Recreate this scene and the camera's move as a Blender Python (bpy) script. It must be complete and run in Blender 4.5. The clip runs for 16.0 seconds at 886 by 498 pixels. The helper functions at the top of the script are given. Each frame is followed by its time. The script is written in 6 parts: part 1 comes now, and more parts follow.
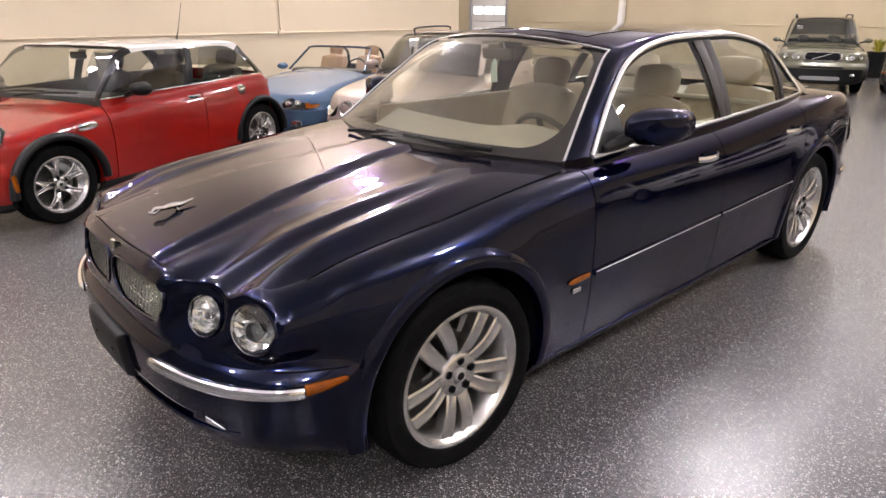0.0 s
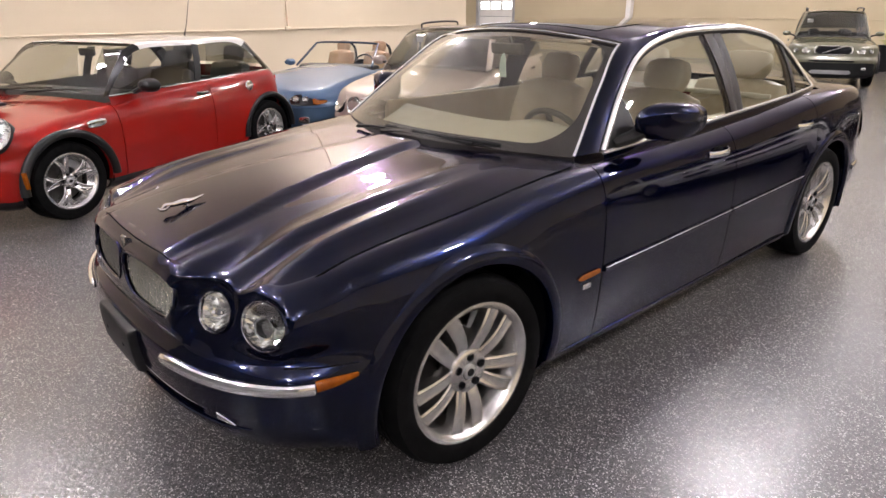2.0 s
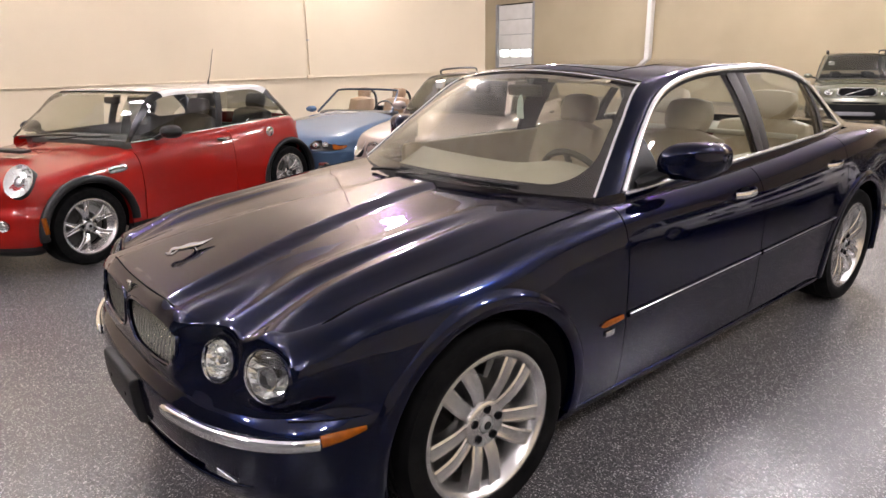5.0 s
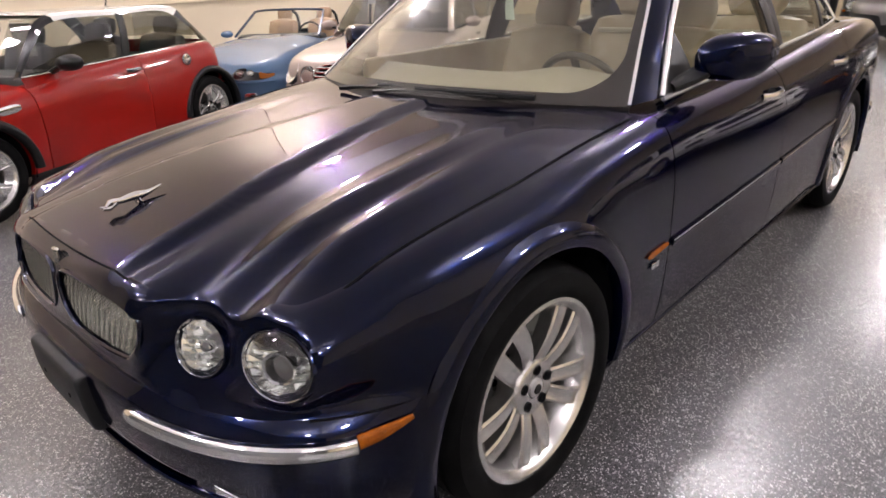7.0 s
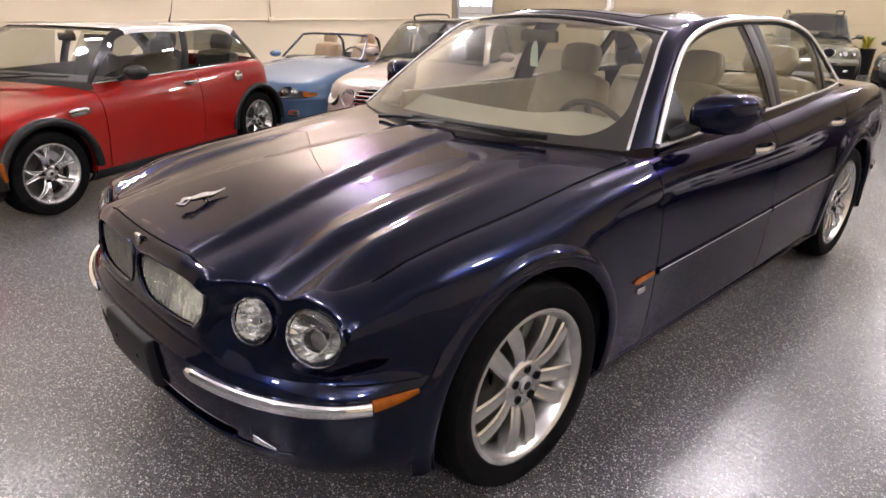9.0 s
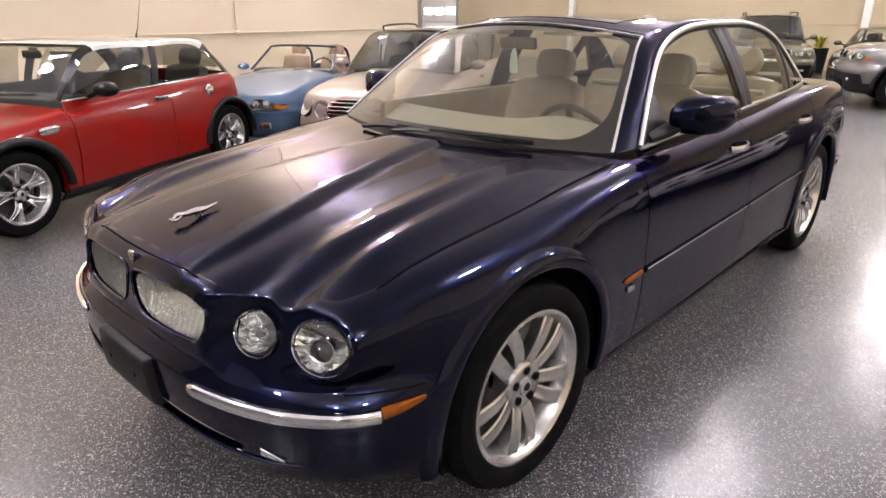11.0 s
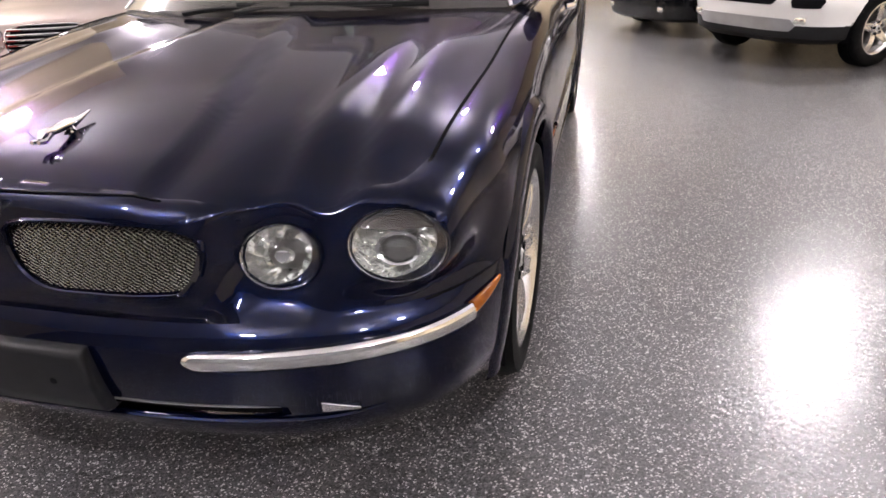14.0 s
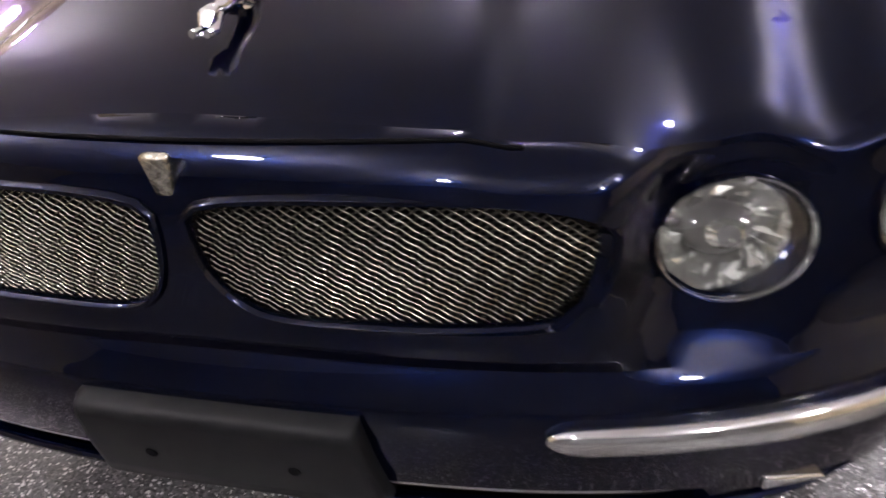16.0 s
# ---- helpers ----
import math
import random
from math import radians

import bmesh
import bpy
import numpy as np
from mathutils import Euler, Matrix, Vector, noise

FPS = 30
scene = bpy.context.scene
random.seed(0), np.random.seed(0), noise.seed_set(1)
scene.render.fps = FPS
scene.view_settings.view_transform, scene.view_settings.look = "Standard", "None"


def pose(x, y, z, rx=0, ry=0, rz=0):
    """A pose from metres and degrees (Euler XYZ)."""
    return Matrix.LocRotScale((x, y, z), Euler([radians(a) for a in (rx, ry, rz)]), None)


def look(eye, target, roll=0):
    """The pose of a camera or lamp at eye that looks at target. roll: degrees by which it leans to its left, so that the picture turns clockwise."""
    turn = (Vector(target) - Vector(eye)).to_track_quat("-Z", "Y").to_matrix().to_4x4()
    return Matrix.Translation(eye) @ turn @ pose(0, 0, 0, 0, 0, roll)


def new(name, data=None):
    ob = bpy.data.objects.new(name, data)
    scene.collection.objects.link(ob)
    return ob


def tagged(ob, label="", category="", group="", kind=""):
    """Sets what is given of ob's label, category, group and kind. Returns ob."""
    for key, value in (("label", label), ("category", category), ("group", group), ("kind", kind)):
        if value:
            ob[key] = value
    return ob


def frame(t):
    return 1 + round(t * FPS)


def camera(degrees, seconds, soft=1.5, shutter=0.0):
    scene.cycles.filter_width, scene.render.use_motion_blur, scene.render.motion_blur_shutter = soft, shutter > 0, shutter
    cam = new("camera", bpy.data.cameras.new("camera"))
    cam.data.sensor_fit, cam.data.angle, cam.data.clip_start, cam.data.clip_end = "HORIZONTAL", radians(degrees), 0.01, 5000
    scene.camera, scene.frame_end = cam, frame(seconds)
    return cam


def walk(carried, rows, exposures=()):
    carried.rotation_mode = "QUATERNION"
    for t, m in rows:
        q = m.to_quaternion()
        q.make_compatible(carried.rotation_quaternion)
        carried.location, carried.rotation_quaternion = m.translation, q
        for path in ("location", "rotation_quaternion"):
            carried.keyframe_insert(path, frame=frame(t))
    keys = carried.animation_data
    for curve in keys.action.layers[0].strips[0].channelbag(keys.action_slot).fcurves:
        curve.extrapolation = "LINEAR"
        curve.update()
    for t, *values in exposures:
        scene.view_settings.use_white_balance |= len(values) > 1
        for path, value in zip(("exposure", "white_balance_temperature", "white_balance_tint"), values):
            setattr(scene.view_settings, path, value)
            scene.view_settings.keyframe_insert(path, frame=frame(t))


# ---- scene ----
cam = camera(69.0, 16.0, shutter=0.35)
PATH = [
    (0, (2.312, -1.322, 1.527), (0.915, -0.071, 0.833), 0.0),
    (0.5, (2.308, -1.321, 1.524), (0.912, -0.07, 0.827), 0.6),
    (1, (2.298, -1.321, 1.524), (0.899, -0.074, 0.825), 0.1),
    (1.5, (2.295, -1.321, 1.526), (0.893, -0.079, 0.823), -0.0),
    (2, (2.301, -1.325, 1.525), (0.893, -0.093, 0.819), -0.3),
    (2.5, (2.315, -1.337, 1.525), (0.869, -0.128, 0.856), -0.6),
    (3, (2.324, -1.334, 1.518), (0.872, -0.125, 0.863), -0.9),
    (3.2, (2.326, -1.333, 1.514), (0.87, -0.127, 0.862), -1.0),
    (5.3, (2.207, -1.237, 1.486), (0.725, -0.022, 0.916), -1.1),
    (5.5, (2.172, -1.228, 1.478), (0.754, 0.026, 0.832), -0.9),
    (6, (2.047, -1.169, 1.44), (0.655, 0.1, 0.768), 0.3),
    (6.5, (1.87, -1.094, 1.389), (0.504, 0.187, 0.688), 1.4),
    (7, (1.743, -1.184, 1.376), (0.465, 0.141, 0.593), -2.8),
    (7.5, (1.708, -1.271, 1.386), (0.546, 0.134, 0.563), -1.7),
    (8, (1.736, -1.308, 1.401), (0.514, 0.071, 0.625), -1.2),
    (8.5, (1.911, -1.338, 1.426), (0.619, -0.008, 0.675), 0.3),
    (9, (1.978, -1.385, 1.458), (0.631, -0.089, 0.747), 0.9),
    (9.2, (1.978, -1.404, 1.463), (0.648, -0.086, 0.762), 1.2),
    (11.3, (1.914, -1.483, 1.459), (0.631, -0.111, 0.771), -0.5),
    (11.5, (1.893, -1.513, 1.443), (0.613, -0.139, 0.754), -0.9),
    (12, (1.805, -1.563, 1.406), (0.606, -0.126, 0.7), -1.4),
    (12.5, (1.611, -1.558, 1.347), (0.538, -0.005, 0.685), -2.5),
    (13, (1.412, -1.594, 1.302), (0.482, 0.008, 0.55), -2.5),
    (13.5, (1.25, -1.679, 1.269), (0.687, 0.061, 0.459), -4.0),
    (14, (1.107, -1.677, 1.215), (0.662, 0.059, 0.328), -2.0),
    (14.5, (0.978, -1.565, 1.166), (0.587, 0.173, 0.258), -3.7),
    (15, (0.787, -1.489, 1.103), (0.399, 0.191, 0.09), -2.6),
    (15.5, (0.535, -1.403, 1.058), (0.27, 0.276, 0.003), -4.0),
    (16, (0.381, -1.229, 1.066), (-0.011, 0.3, -0.162), -5.5),
]
walk(cam, [(t, look(eye, target, roll)) for t, eye, target, roll in PATH], [(0.0, -0.05), (12.5, -0.05), (13.3, 0.15), (14.5, 0.25), (15.2, 0.1), (16.0, -0.3)])

# ---- world, lamps ----
world = bpy.data.worlds.new("world")
scene.world = world
world.use_nodes = True
world.node_tree.nodes["Background"].inputs[0].default_value = (0.9, 0.82, 0.72, 1)
world.node_tree.nodes["Background"].inputs[1].default_value = 0.02
scene.view_settings.exposure = 0.0
LAMP_POWER = 67.0
LAMP_Z = 4.75
# First five, (-6.0, 15.0) and the last are added fill lamps, not known sources.
LAMPS = [(-0.5, -6.0, 0.25), (4.4, -6.0, 0.5), (-5.4, -1.0, 0.2), (-2.6, -3.2, 0.25), (5.2, -3.4, 0.8)] + [(-7.2, 4.6, 1.35), (4.4, 3.0, 1.15), (-0.4, 6.1, 0.6), (4.5, 7.6, 2.3), (0.3, 15.2, 2.8), (-1.9, 11.2, 2.5), (-6.0, 15.0, 1.0), (-11.6, 14.2, 2.2), (-17.2, 12.4, 2.4)]


# ---- materials ----
def mat(name, colour, rough=0.5, metal=0.0, coat=0.0, spec=0.5, emit=0.0, trans=0.0, ior=1.45):
    m = bpy.data.materials.new(name)
    m.use_nodes = True
    b = m.node_tree.nodes["Principled BSDF"]
    b.inputs["Base Color"].default_value = (*colour, 1)
    b.inputs["Roughness"].default_value = rough
    b.inputs["Metallic"].default_value = metal
    b.inputs["Coat Weight"].default_value = coat
    b.inputs["Coat Roughness"].default_value = 0.03
    b.inputs["Coat IOR"].default_value = 1.44
    b.inputs["Specular IOR Level"].default_value = spec
    b.inputs["Transmission Weight"].default_value = trans
    b.inputs["IOR"].default_value = ior
    if emit:
        b.inputs["Emission Color"].default_value = (*colour, 1)
        b.inputs["Emission Strength"].default_value = emit
    return m


def nodes_of(m):
    t = m.node_tree
    return t, t.nodes, t.links, t.nodes["Principled BSDF"]


def varied(m, scale, low, high, bump=0.0, bump_scale=None, rough=None, detail=6.0, coords="Object"):
    """Two-scale colour variation, and fine relief, on a principled material."""
    t, n, l, b = nodes_of(m)
    tc = n.new("ShaderNodeTexCoord")
    big = n.new("ShaderNodeTexNoise")
    big.inputs["Scale"].default_value, big.inputs["Detail"].default_value = scale, detail
    ramp = n.new("ShaderNodeValToRGB")
    ramp.color_ramp.elements[0].position, ramp.color_ramp.elements[1].position = 0.3, 0.7
    ramp.color_ramp.elements[0].color, ramp.color_ramp.elements[1].color = (*low, 1), (*high, 1)
    l.new(tc.outputs[coords], big.inputs["Vector"])
    l.new(big.outputs["Fac"], ramp.inputs["Fac"])
    l.new(ramp.outputs["Color"], b.inputs["Base Color"])
    if bump:
        fine = n.new("ShaderNodeTexNoise")
        fine.inputs["Scale"].default_value, fine.inputs["Detail"].default_value = bump_scale or scale * 12, 4
        bn = n.new("ShaderNodeBump")
        bn.inputs["Strength"].default_value, bn.inputs["Distance"].default_value = bump, 0.004
        l.new(tc.outputs[coords], fine.inputs["Vector"])
        l.new(fine.outputs["Fac"], bn.inputs["Height"])
        l.new(bn.outputs["Normal"], b.inputs["Normal"])
    if rough:
        mr = n.new("ShaderNodeMapRange")
        mr.inputs["To Min"].default_value, mr.inputs["To Max"].default_value = rough
        l.new(big.outputs["Fac"], mr.inputs["Value"])
        l.new(mr.outputs["Result"], b.inputs["Roughness"])
    return m


def paint(name, colour, metal=0.35, rough=0.32, flake=0.25, spec=0.5, edge=None, coat_ior=1.5, haze=(0.02, 0.06)):
    """Clear-coated metallic paint with fine flake and a trace of haze."""
    m = mat(name, colour, rough, metal, coat=1.0, spec=spec)
    t, n, l, b = nodes_of(m)
    b.inputs["Coat IOR"].default_value = coat_ior
    if edge:
        b.inputs["Specular Tint"].default_value = (*edge, 1)
    tc = n.new("ShaderNodeTexCoord")
    v = n.new("ShaderNodeTexVoronoi")
    v.inputs["Scale"].default_value = 900
    mix = n.new("ShaderNodeMix")
    mix.data_type = "RGBA"
    mix.inputs["A"].default_value = (*[c * (1 - flake) for c in colour], 1)
    mix.inputs["B"].default_value = (*[min(1, c * (1 + flake) + 0.0005) for c in colour], 1)
    l.new(tc.outputs["Object"], v.inputs["Vector"])
    l.new(v.outputs["Color"], mix.inputs["Factor"])
    l.new(mix.outputs["Result"], b.inputs["Base Color"])
    haze_node = n.new("ShaderNodeTexNoise")
    haze_node.inputs["Scale"].default_value, haze_node.inputs["Detail"].default_value = 2.5, 8
    mr = n.new("ShaderNodeMapRange")
    mr.inputs["To Min"].default_value, mr.inputs["To Max"].default_value = haze
    l.new(tc.outputs["Object"], haze_node.inputs["Vector"])
    l.new(haze_node.outputs["Fac"], mr.inputs["Value"])
    l.new(mr.outputs["Result"], b.inputs["Coat Roughness"])
    return m


def floor_material():
    """Epoxy floor with grey, white and black chips under a clear glossy coat."""
    m = mat("flake_epoxy", (0.2, 0.2, 0.21), 0.4, coat=1.0)
    t, n, l, b = nodes_of(m)
    tc = n.new("ShaderNodeTexCoord")
    warp = n.new("ShaderNodeTexNoise")
    warp.inputs["Scale"].default_value = 60
    add = n.new("ShaderNodeVectorMath")
    add.operation = "MULTIPLY_ADD"
    add.inputs[1].default_value = (0.012, 0.012, 0.012)
    l.new(tc.outputs["Object"], warp.inputs["Vector"])
    l.new(warp.outputs["Color"], add.inputs[0])
    l.new(tc.outputs["Object"], add.inputs[2])
    v = n.new("ShaderNodeTexVoronoi")
    v.inputs["Scale"].default_value = 245
    l.new(add.outputs["Vector"], v.inputs["Vector"])
    sep = n.new("ShaderNodeSeparateColor")
    l.new(v.outputs["Color"], sep.inputs["Color"])
    ramp = n.new("ShaderNodeValToRGB")
    ramp.color_ramp.interpolation = "CONSTANT"
    els = ramp.color_ramp.elements
    els[0].position, els[0].color = 0.0, (0.008, 0.0078, 0.0085, 1)
    els[1].position, els[1].color = 0.2, (0.037, 0.0355, 0.038, 1)
    for p, c in ((0.5, (0.062, 0.059, 0.062, 1)), (0.78, (0.116, 0.110, 0.112, 1)), (0.91, (0.47, 0.45, 0.45, 1))):
        e = els.new(p)
        e.color = c
    l.new(sep.outputs["Red"], ramp.inputs["Fac"])
    big = n.new("ShaderNodeTexNoise")
    big.inputs["Scale"].default_value, big.inputs["Detail"].default_value = 0.8, 5
    l.new(tc.outputs["Object"], big.inputs["Vector"])
    mul = n.new("ShaderNodeMix")
    mul.data_type, mul.blend_type = "RGBA", "MULTIPLY"
    mr = n.new("ShaderNodeMapRange")
    mr.inputs["To Min"].default_value, mr.inputs["To Max"].default_value = 0.85, 1.1
    l.new(big.outputs["Fac"], mr.inputs["Value"])
    mul.inputs["Factor"].default_value = 1
    l.new(ramp.outputs["Color"], mul.inputs["A"])
    l.new(mr.outputs["Result"], mul.inputs["B"])
    l.new(mul.outputs["Result"], b.inputs["Base Color"])
    lump = n.new("ShaderNodeTexNoise")
    lump.inputs["Scale"].default_value, lump.inputs["Detail"].default_value = 48, 3
    l.new(tc.outputs["Object"], lump.inputs["Vector"])
    bn = n.new("ShaderNodeBump")
    bn.inputs["Strength"].default_value, bn.inputs["Distance"].default_value = 0.55, 0.005
    mixh = n.new("ShaderNodeMath")
    mixh.operation = "MULTIPLY_ADD"
    mixh.inputs[1].default_value = 0.5
    l.new(sep.outputs["Green"], mixh.inputs[0])
    l.new(lump.outputs["Fac"], mixh.inputs[2])
    l.new(mixh.outputs["Value"], bn.inputs["Height"])
    l.new(bn.outputs["Normal"], b.inputs["Normal"])
    l.new(bn.outputs["Normal"], b.inputs["Coat Normal"])
    b.inputs["Coat Roughness"].default_value = 0.09
    return m


def glass_material(name, tint=(0.9, 0.95, 0.93), rough=0.0, ior=1.55, milky_veil=0.0):
    """Thin glass: clear, with a mirror's share by angle."""
    m = bpy.data.materials.new(name)
    m.use_nodes = True
    t = m.node_tree
    n, l = t.nodes, t.links
    n.remove(n["Principled BSDF"])
    tr = n.new("ShaderNodeBsdfTransparent")
    tr.inputs["Color"].default_value = (*tint, 1)
    gl = n.new("ShaderNodeBsdfGlossy")
    gl.inputs["Roughness"].default_value = rough
    facing = n.new("ShaderNodeLayerWeight")
    facing.inputs["Blend"].default_value = 0.5
    steep = n.new("ShaderNodeMath")
    steep.operation, steep.inputs[1].default_value = "POWER", 5.0
    fr = n.new("ShaderNodeMath")
    fr.operation = "MULTIPLY_ADD"
    f0 = 1.7 * ((ior - 1) / (ior + 1)) ** 2
    fr.inputs[1].default_value, fr.inputs[2].default_value = 1 - f0, f0
    l.new(facing.outputs["Facing"], steep.inputs[0])
    l.new(steep.outputs[0], fr.inputs[0])
    mix = n.new("ShaderNodeMixShader")
    l.new(fr.outputs[0], mix.inputs[0])
    l.new(tr.outputs[0], mix.inputs[1])
    l.new(gl.outputs[0], mix.inputs[2])
    last = mix
    if milky_veil:
        # pale diffuse veil mixed into the glass, standing in for bright reflections
        haze_node = n.new("ShaderNodeBsdfDiffuse")
        haze_node.inputs["Color"].default_value = (0.75, 0.72, 0.68, 1)
        veil = n.new("ShaderNodeMixShader")
        tc, cloud, mr = n.new("ShaderNodeTexCoord"), n.new("ShaderNodeTexNoise"), n.new("ShaderNodeMapRange")
        cloud.inputs["Scale"].default_value, cloud.inputs["Detail"].default_value = 2.2, 6
        mr.inputs["To Min"].default_value, mr.inputs["To Max"].default_value = milky_veil * 0.6, milky_veil * 1.4
        l.new(tc.outputs["Object"], cloud.inputs["Vector"])
        l.new(cloud.outputs["Fac"], mr.inputs["Value"])
        l.new(mr.outputs["Result"], veil.inputs[0])
        l.new(mix.outputs[0], veil.inputs[1])
        l.new(haze_node.outputs[0], veil.inputs[2])
        last = veil
    l.new(last.outputs[0], n["Material Output"].inputs["Surface"])
    return m


M_FLOOR = floor_material()
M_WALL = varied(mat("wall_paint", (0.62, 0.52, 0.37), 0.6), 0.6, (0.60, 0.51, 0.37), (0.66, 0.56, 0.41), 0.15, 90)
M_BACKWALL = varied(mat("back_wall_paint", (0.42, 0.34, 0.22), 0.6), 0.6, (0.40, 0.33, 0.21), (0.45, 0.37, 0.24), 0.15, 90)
# dark colour for the unseen south wall, so the saloon's nose reflects less
M_SOUTH = varied(mat("dark_reflection_wall", (0.12, 0.12, 0.13), 0.6), 0.6, (0.11, 0.11, 0.12), (0.14, 0.14, 0.15), 0.15, 90)
M_CEIL = varied(mat("ceiling_paint", (0.86, 0.85, 0.88), 0.7), 0.5, (0.80, 0.79, 0.83), (0.88, 0.87, 0.90), 0.2, 40)
M_WHITE = varied(mat("white_paint", (0.75, 0.72, 0.66), 0.45), 3, (0.70, 0.67, 0.61), (0.78, 0.75, 0.70), 0.05, 60)
M_STEEL = varied(mat("grey_steel", (0.35, 0.35, 0.35), 0.45, 0.6), 4, (0.3, 0.3, 0.3), (0.4, 0.4, 0.4))
M_BLUE = paint("dark_blue_paint", (0.0006, 0.0026, 0.0165), 0.78, 0.20, 0.5, 0.0, (0.54, 0.49, 0.55), 1.34, (0.012, 0.035))
M_CHROME = mat("chrome", (0.86, 0.86, 0.84), 0.07, 1.0)
M_TRIM = mat("bright_trim", (0.93, 0.93, 0.92), 0.24, 0.85)
M_POST = mat("satin_black_post", (0.008, 0.005, 0.004), 0.5, spec=0.35)
M_ALLOY = varied(mat("silver_alloy", (0.66, 0.65, 0.64), 0.27, 1.0), 8, (0.60, 0.59, 0.58), (0.70, 0.69, 0.68), 0.02, 300)
M_TYRE = varied(mat("tyre_rubber", (0.004, 0.004, 0.004), 0.6, spec=0.04), 20, (0.003, 0.003, 0.0032), (0.006, 0.006, 0.006), 0.15, 220)
M_DARK = varied(mat("black_plastic", (0.006, 0.006, 0.007), 0.45, spec=0.3), 30, (0.004, 0.004, 0.0045), (0.008, 0.008, 0.008), 0.1, 400)
M_VOID = mat("dark_recess", (0.004, 0.004, 0.005), 0.8, spec=0.05)
M_GLASS = glass_material("window_glass", (0.92, 0.94, 0.90))
M_CLEAR = glass_material("lamp_glass", (0.95, 0.96, 0.96))
M_AMBER = varied(mat("amber_plastic", (0.20, 0.05, 0.002), 0.2, coat=0.2, spec=0.3), 60, (0.16, 0.038, 0.001), (0.23, 0.058, 0.001))
M_REFLECTOR = mat("lamp_reflector", (0.93, 0.94, 0.90), 0.10, 0.88)
M_SHADE = mat("dark_lamp_shade", (0.03, 0.024, 0.018), 0.15, 0.5)
M_DISC = varied(mat("brake_steel", (0.12, 0.115, 0.11), 0.4, 0.9), 12, (0.09, 0.085, 0.08), (0.16, 0.155, 0.15))
M_LEATHER = varied(mat("cream_leather", (0.42, 0.36, 0.25), 0.45), 14, (0.38, 0.32, 0.22), (0.46, 0.40, 0.29), 0.2, 160)
M_DASH = varied(mat("beige_trim", (0.50, 0.48, 0.38), 0.6), 14, (0.47, 0.45, 0.35), (0.53, 0.51, 0.41), 0.2, 200)
M_GREYLEATHER = varied(mat("dark_upholstery", (0.03, 0.028, 0.026), 0.6), 14, (0.025, 0.024, 0.022), (0.045, 0.04, 0.036), 0.2, 160)
M_TAN = varied(mat("tan_leather", (0.30, 0.19, 0.11), 0.5), 14, (0.26, 0.16, 0.09), (0.34, 0.22, 0.13), 0.2, 160)
M_SMOKE = glass_material("smoked_glass", (0.26, 0.27, 0.25))


# ---- mesh helpers ----
def part(name, bm, material, parent=None, label="", smooth=True, sharp=40):
    """Links a bmesh as one mesh object, under a thing or a part."""
    bmesh.ops.recalc_face_normals(bm, faces=bm.faces)
    me = bpy.data.meshes.new(name)
    for f in bm.faces:
        f.smooth = smooth
    bm.to_mesh(me)
    bm.free()
    if smooth and sharp:
        me.set_sharp_from_angle(angle=radians(sharp))
    me.materials.append(material)
    ob = new(name, me)
    if parent is not None:
        ob.parent = parent
    if label:
        tagged(ob, label)
    return ob


def empty(name, m, label, category, group=""):
    ob = new(name)
    ob.matrix_basis = m
    return tagged(ob, label, category, group)


def grid(points, close_u=False, close_v=False):
    """A bmesh from an array of rows of points."""
    a = np.asarray(points, float)
    nu, nv = a.shape[:2]
    bm = bmesh.new()
    vs = [[bm.verts.new(p) for p in row] for row in a.tolist()]
    for i in range(nu if close_u else nu - 1):
        for j in range(nv if close_v else nv - 1):
            q = (vs[i][j], vs[(i + 1) % nu][j], vs[(i + 1) % nu][(j + 1) % nv], vs[i][(j + 1) % nv])
            if len(set(q)) == 4:
                bm.faces.new(q)
    return bm


def lathe(profile, n=48, axis="x", arc=(0, 2 * math.pi)):
    """Turns a profile of (radius, along) round an axis."""
    full = abs(arc[1] - arc[0] - 2 * math.pi) < 1e-6
    rows = []
    for k in range(n if full else n + 1):
        a = arc[0] + (arc[1] - arc[0]) * k / n
        c, s = math.cos(a), math.sin(a)
        rows.append([{"x": (h, r * c, r * s), "y": (r * c, h, r * s), "z": (r * c, r * s, h)}[axis] for r, h in profile])
    bm = grid(rows, close_u=full)
    bmesh.ops.remove_doubles(bm, verts=bm.verts, dist=1e-5)
    return bm


def box(sx, sy, sz, at=(0, 0, 0), bevel=0.0, segments=2, m=None):
    bm = bmesh.new()
    bmesh.ops.create_cube(bm, size=1, matrix=Matrix.Translation(at) @ Matrix.Diagonal((sx, sy, sz, 1)))
    if bevel:
        bmesh.ops.bevel(bm, geom=bm.edges[:], offset=bevel, segments=segments, affect="EDGES", profile=0.5)
    if m is not None:
        bmesh.ops.transform(bm, matrix=m, verts=bm.verts)
    return bm


def merged(*bms):
    out = bmesh.new()
    for b in bms:
        me = bpy.data.meshes.new("tmp")
        b.to_mesh(me)
        b.free()
        out.from_mesh(me)
        bpy.data.meshes.remove(me)
    return out


def smoothed(points, n, closed=False):
    """A Catmull-Rom curve of n points through the given ones."""
    p = np.asarray(points, float)
    k = len(p)
    out = []
    span = k if closed else k - 1
    for i in range(n):
        t = span * i / (n if closed else n - 1)
        j = min(int(t), span - 1)
        f = t - j
        if closed:
            a, b, c, d = (p[(j + o) % k] for o in (-1, 0, 1, 2))
        else:
            b, c = p[j], p[j + 1]
            a = p[j - 1] if j else 2 * b - c
            d = p[j + 2] if j + 2 < k else 2 * c - b
        out.append(0.5 * (2 * b + (c - a) * f + (2 * a - 5 * b + 4 * c - d) * f * f + (3 * b - a - 3 * c + d) * f**3))
    return np.array(out)


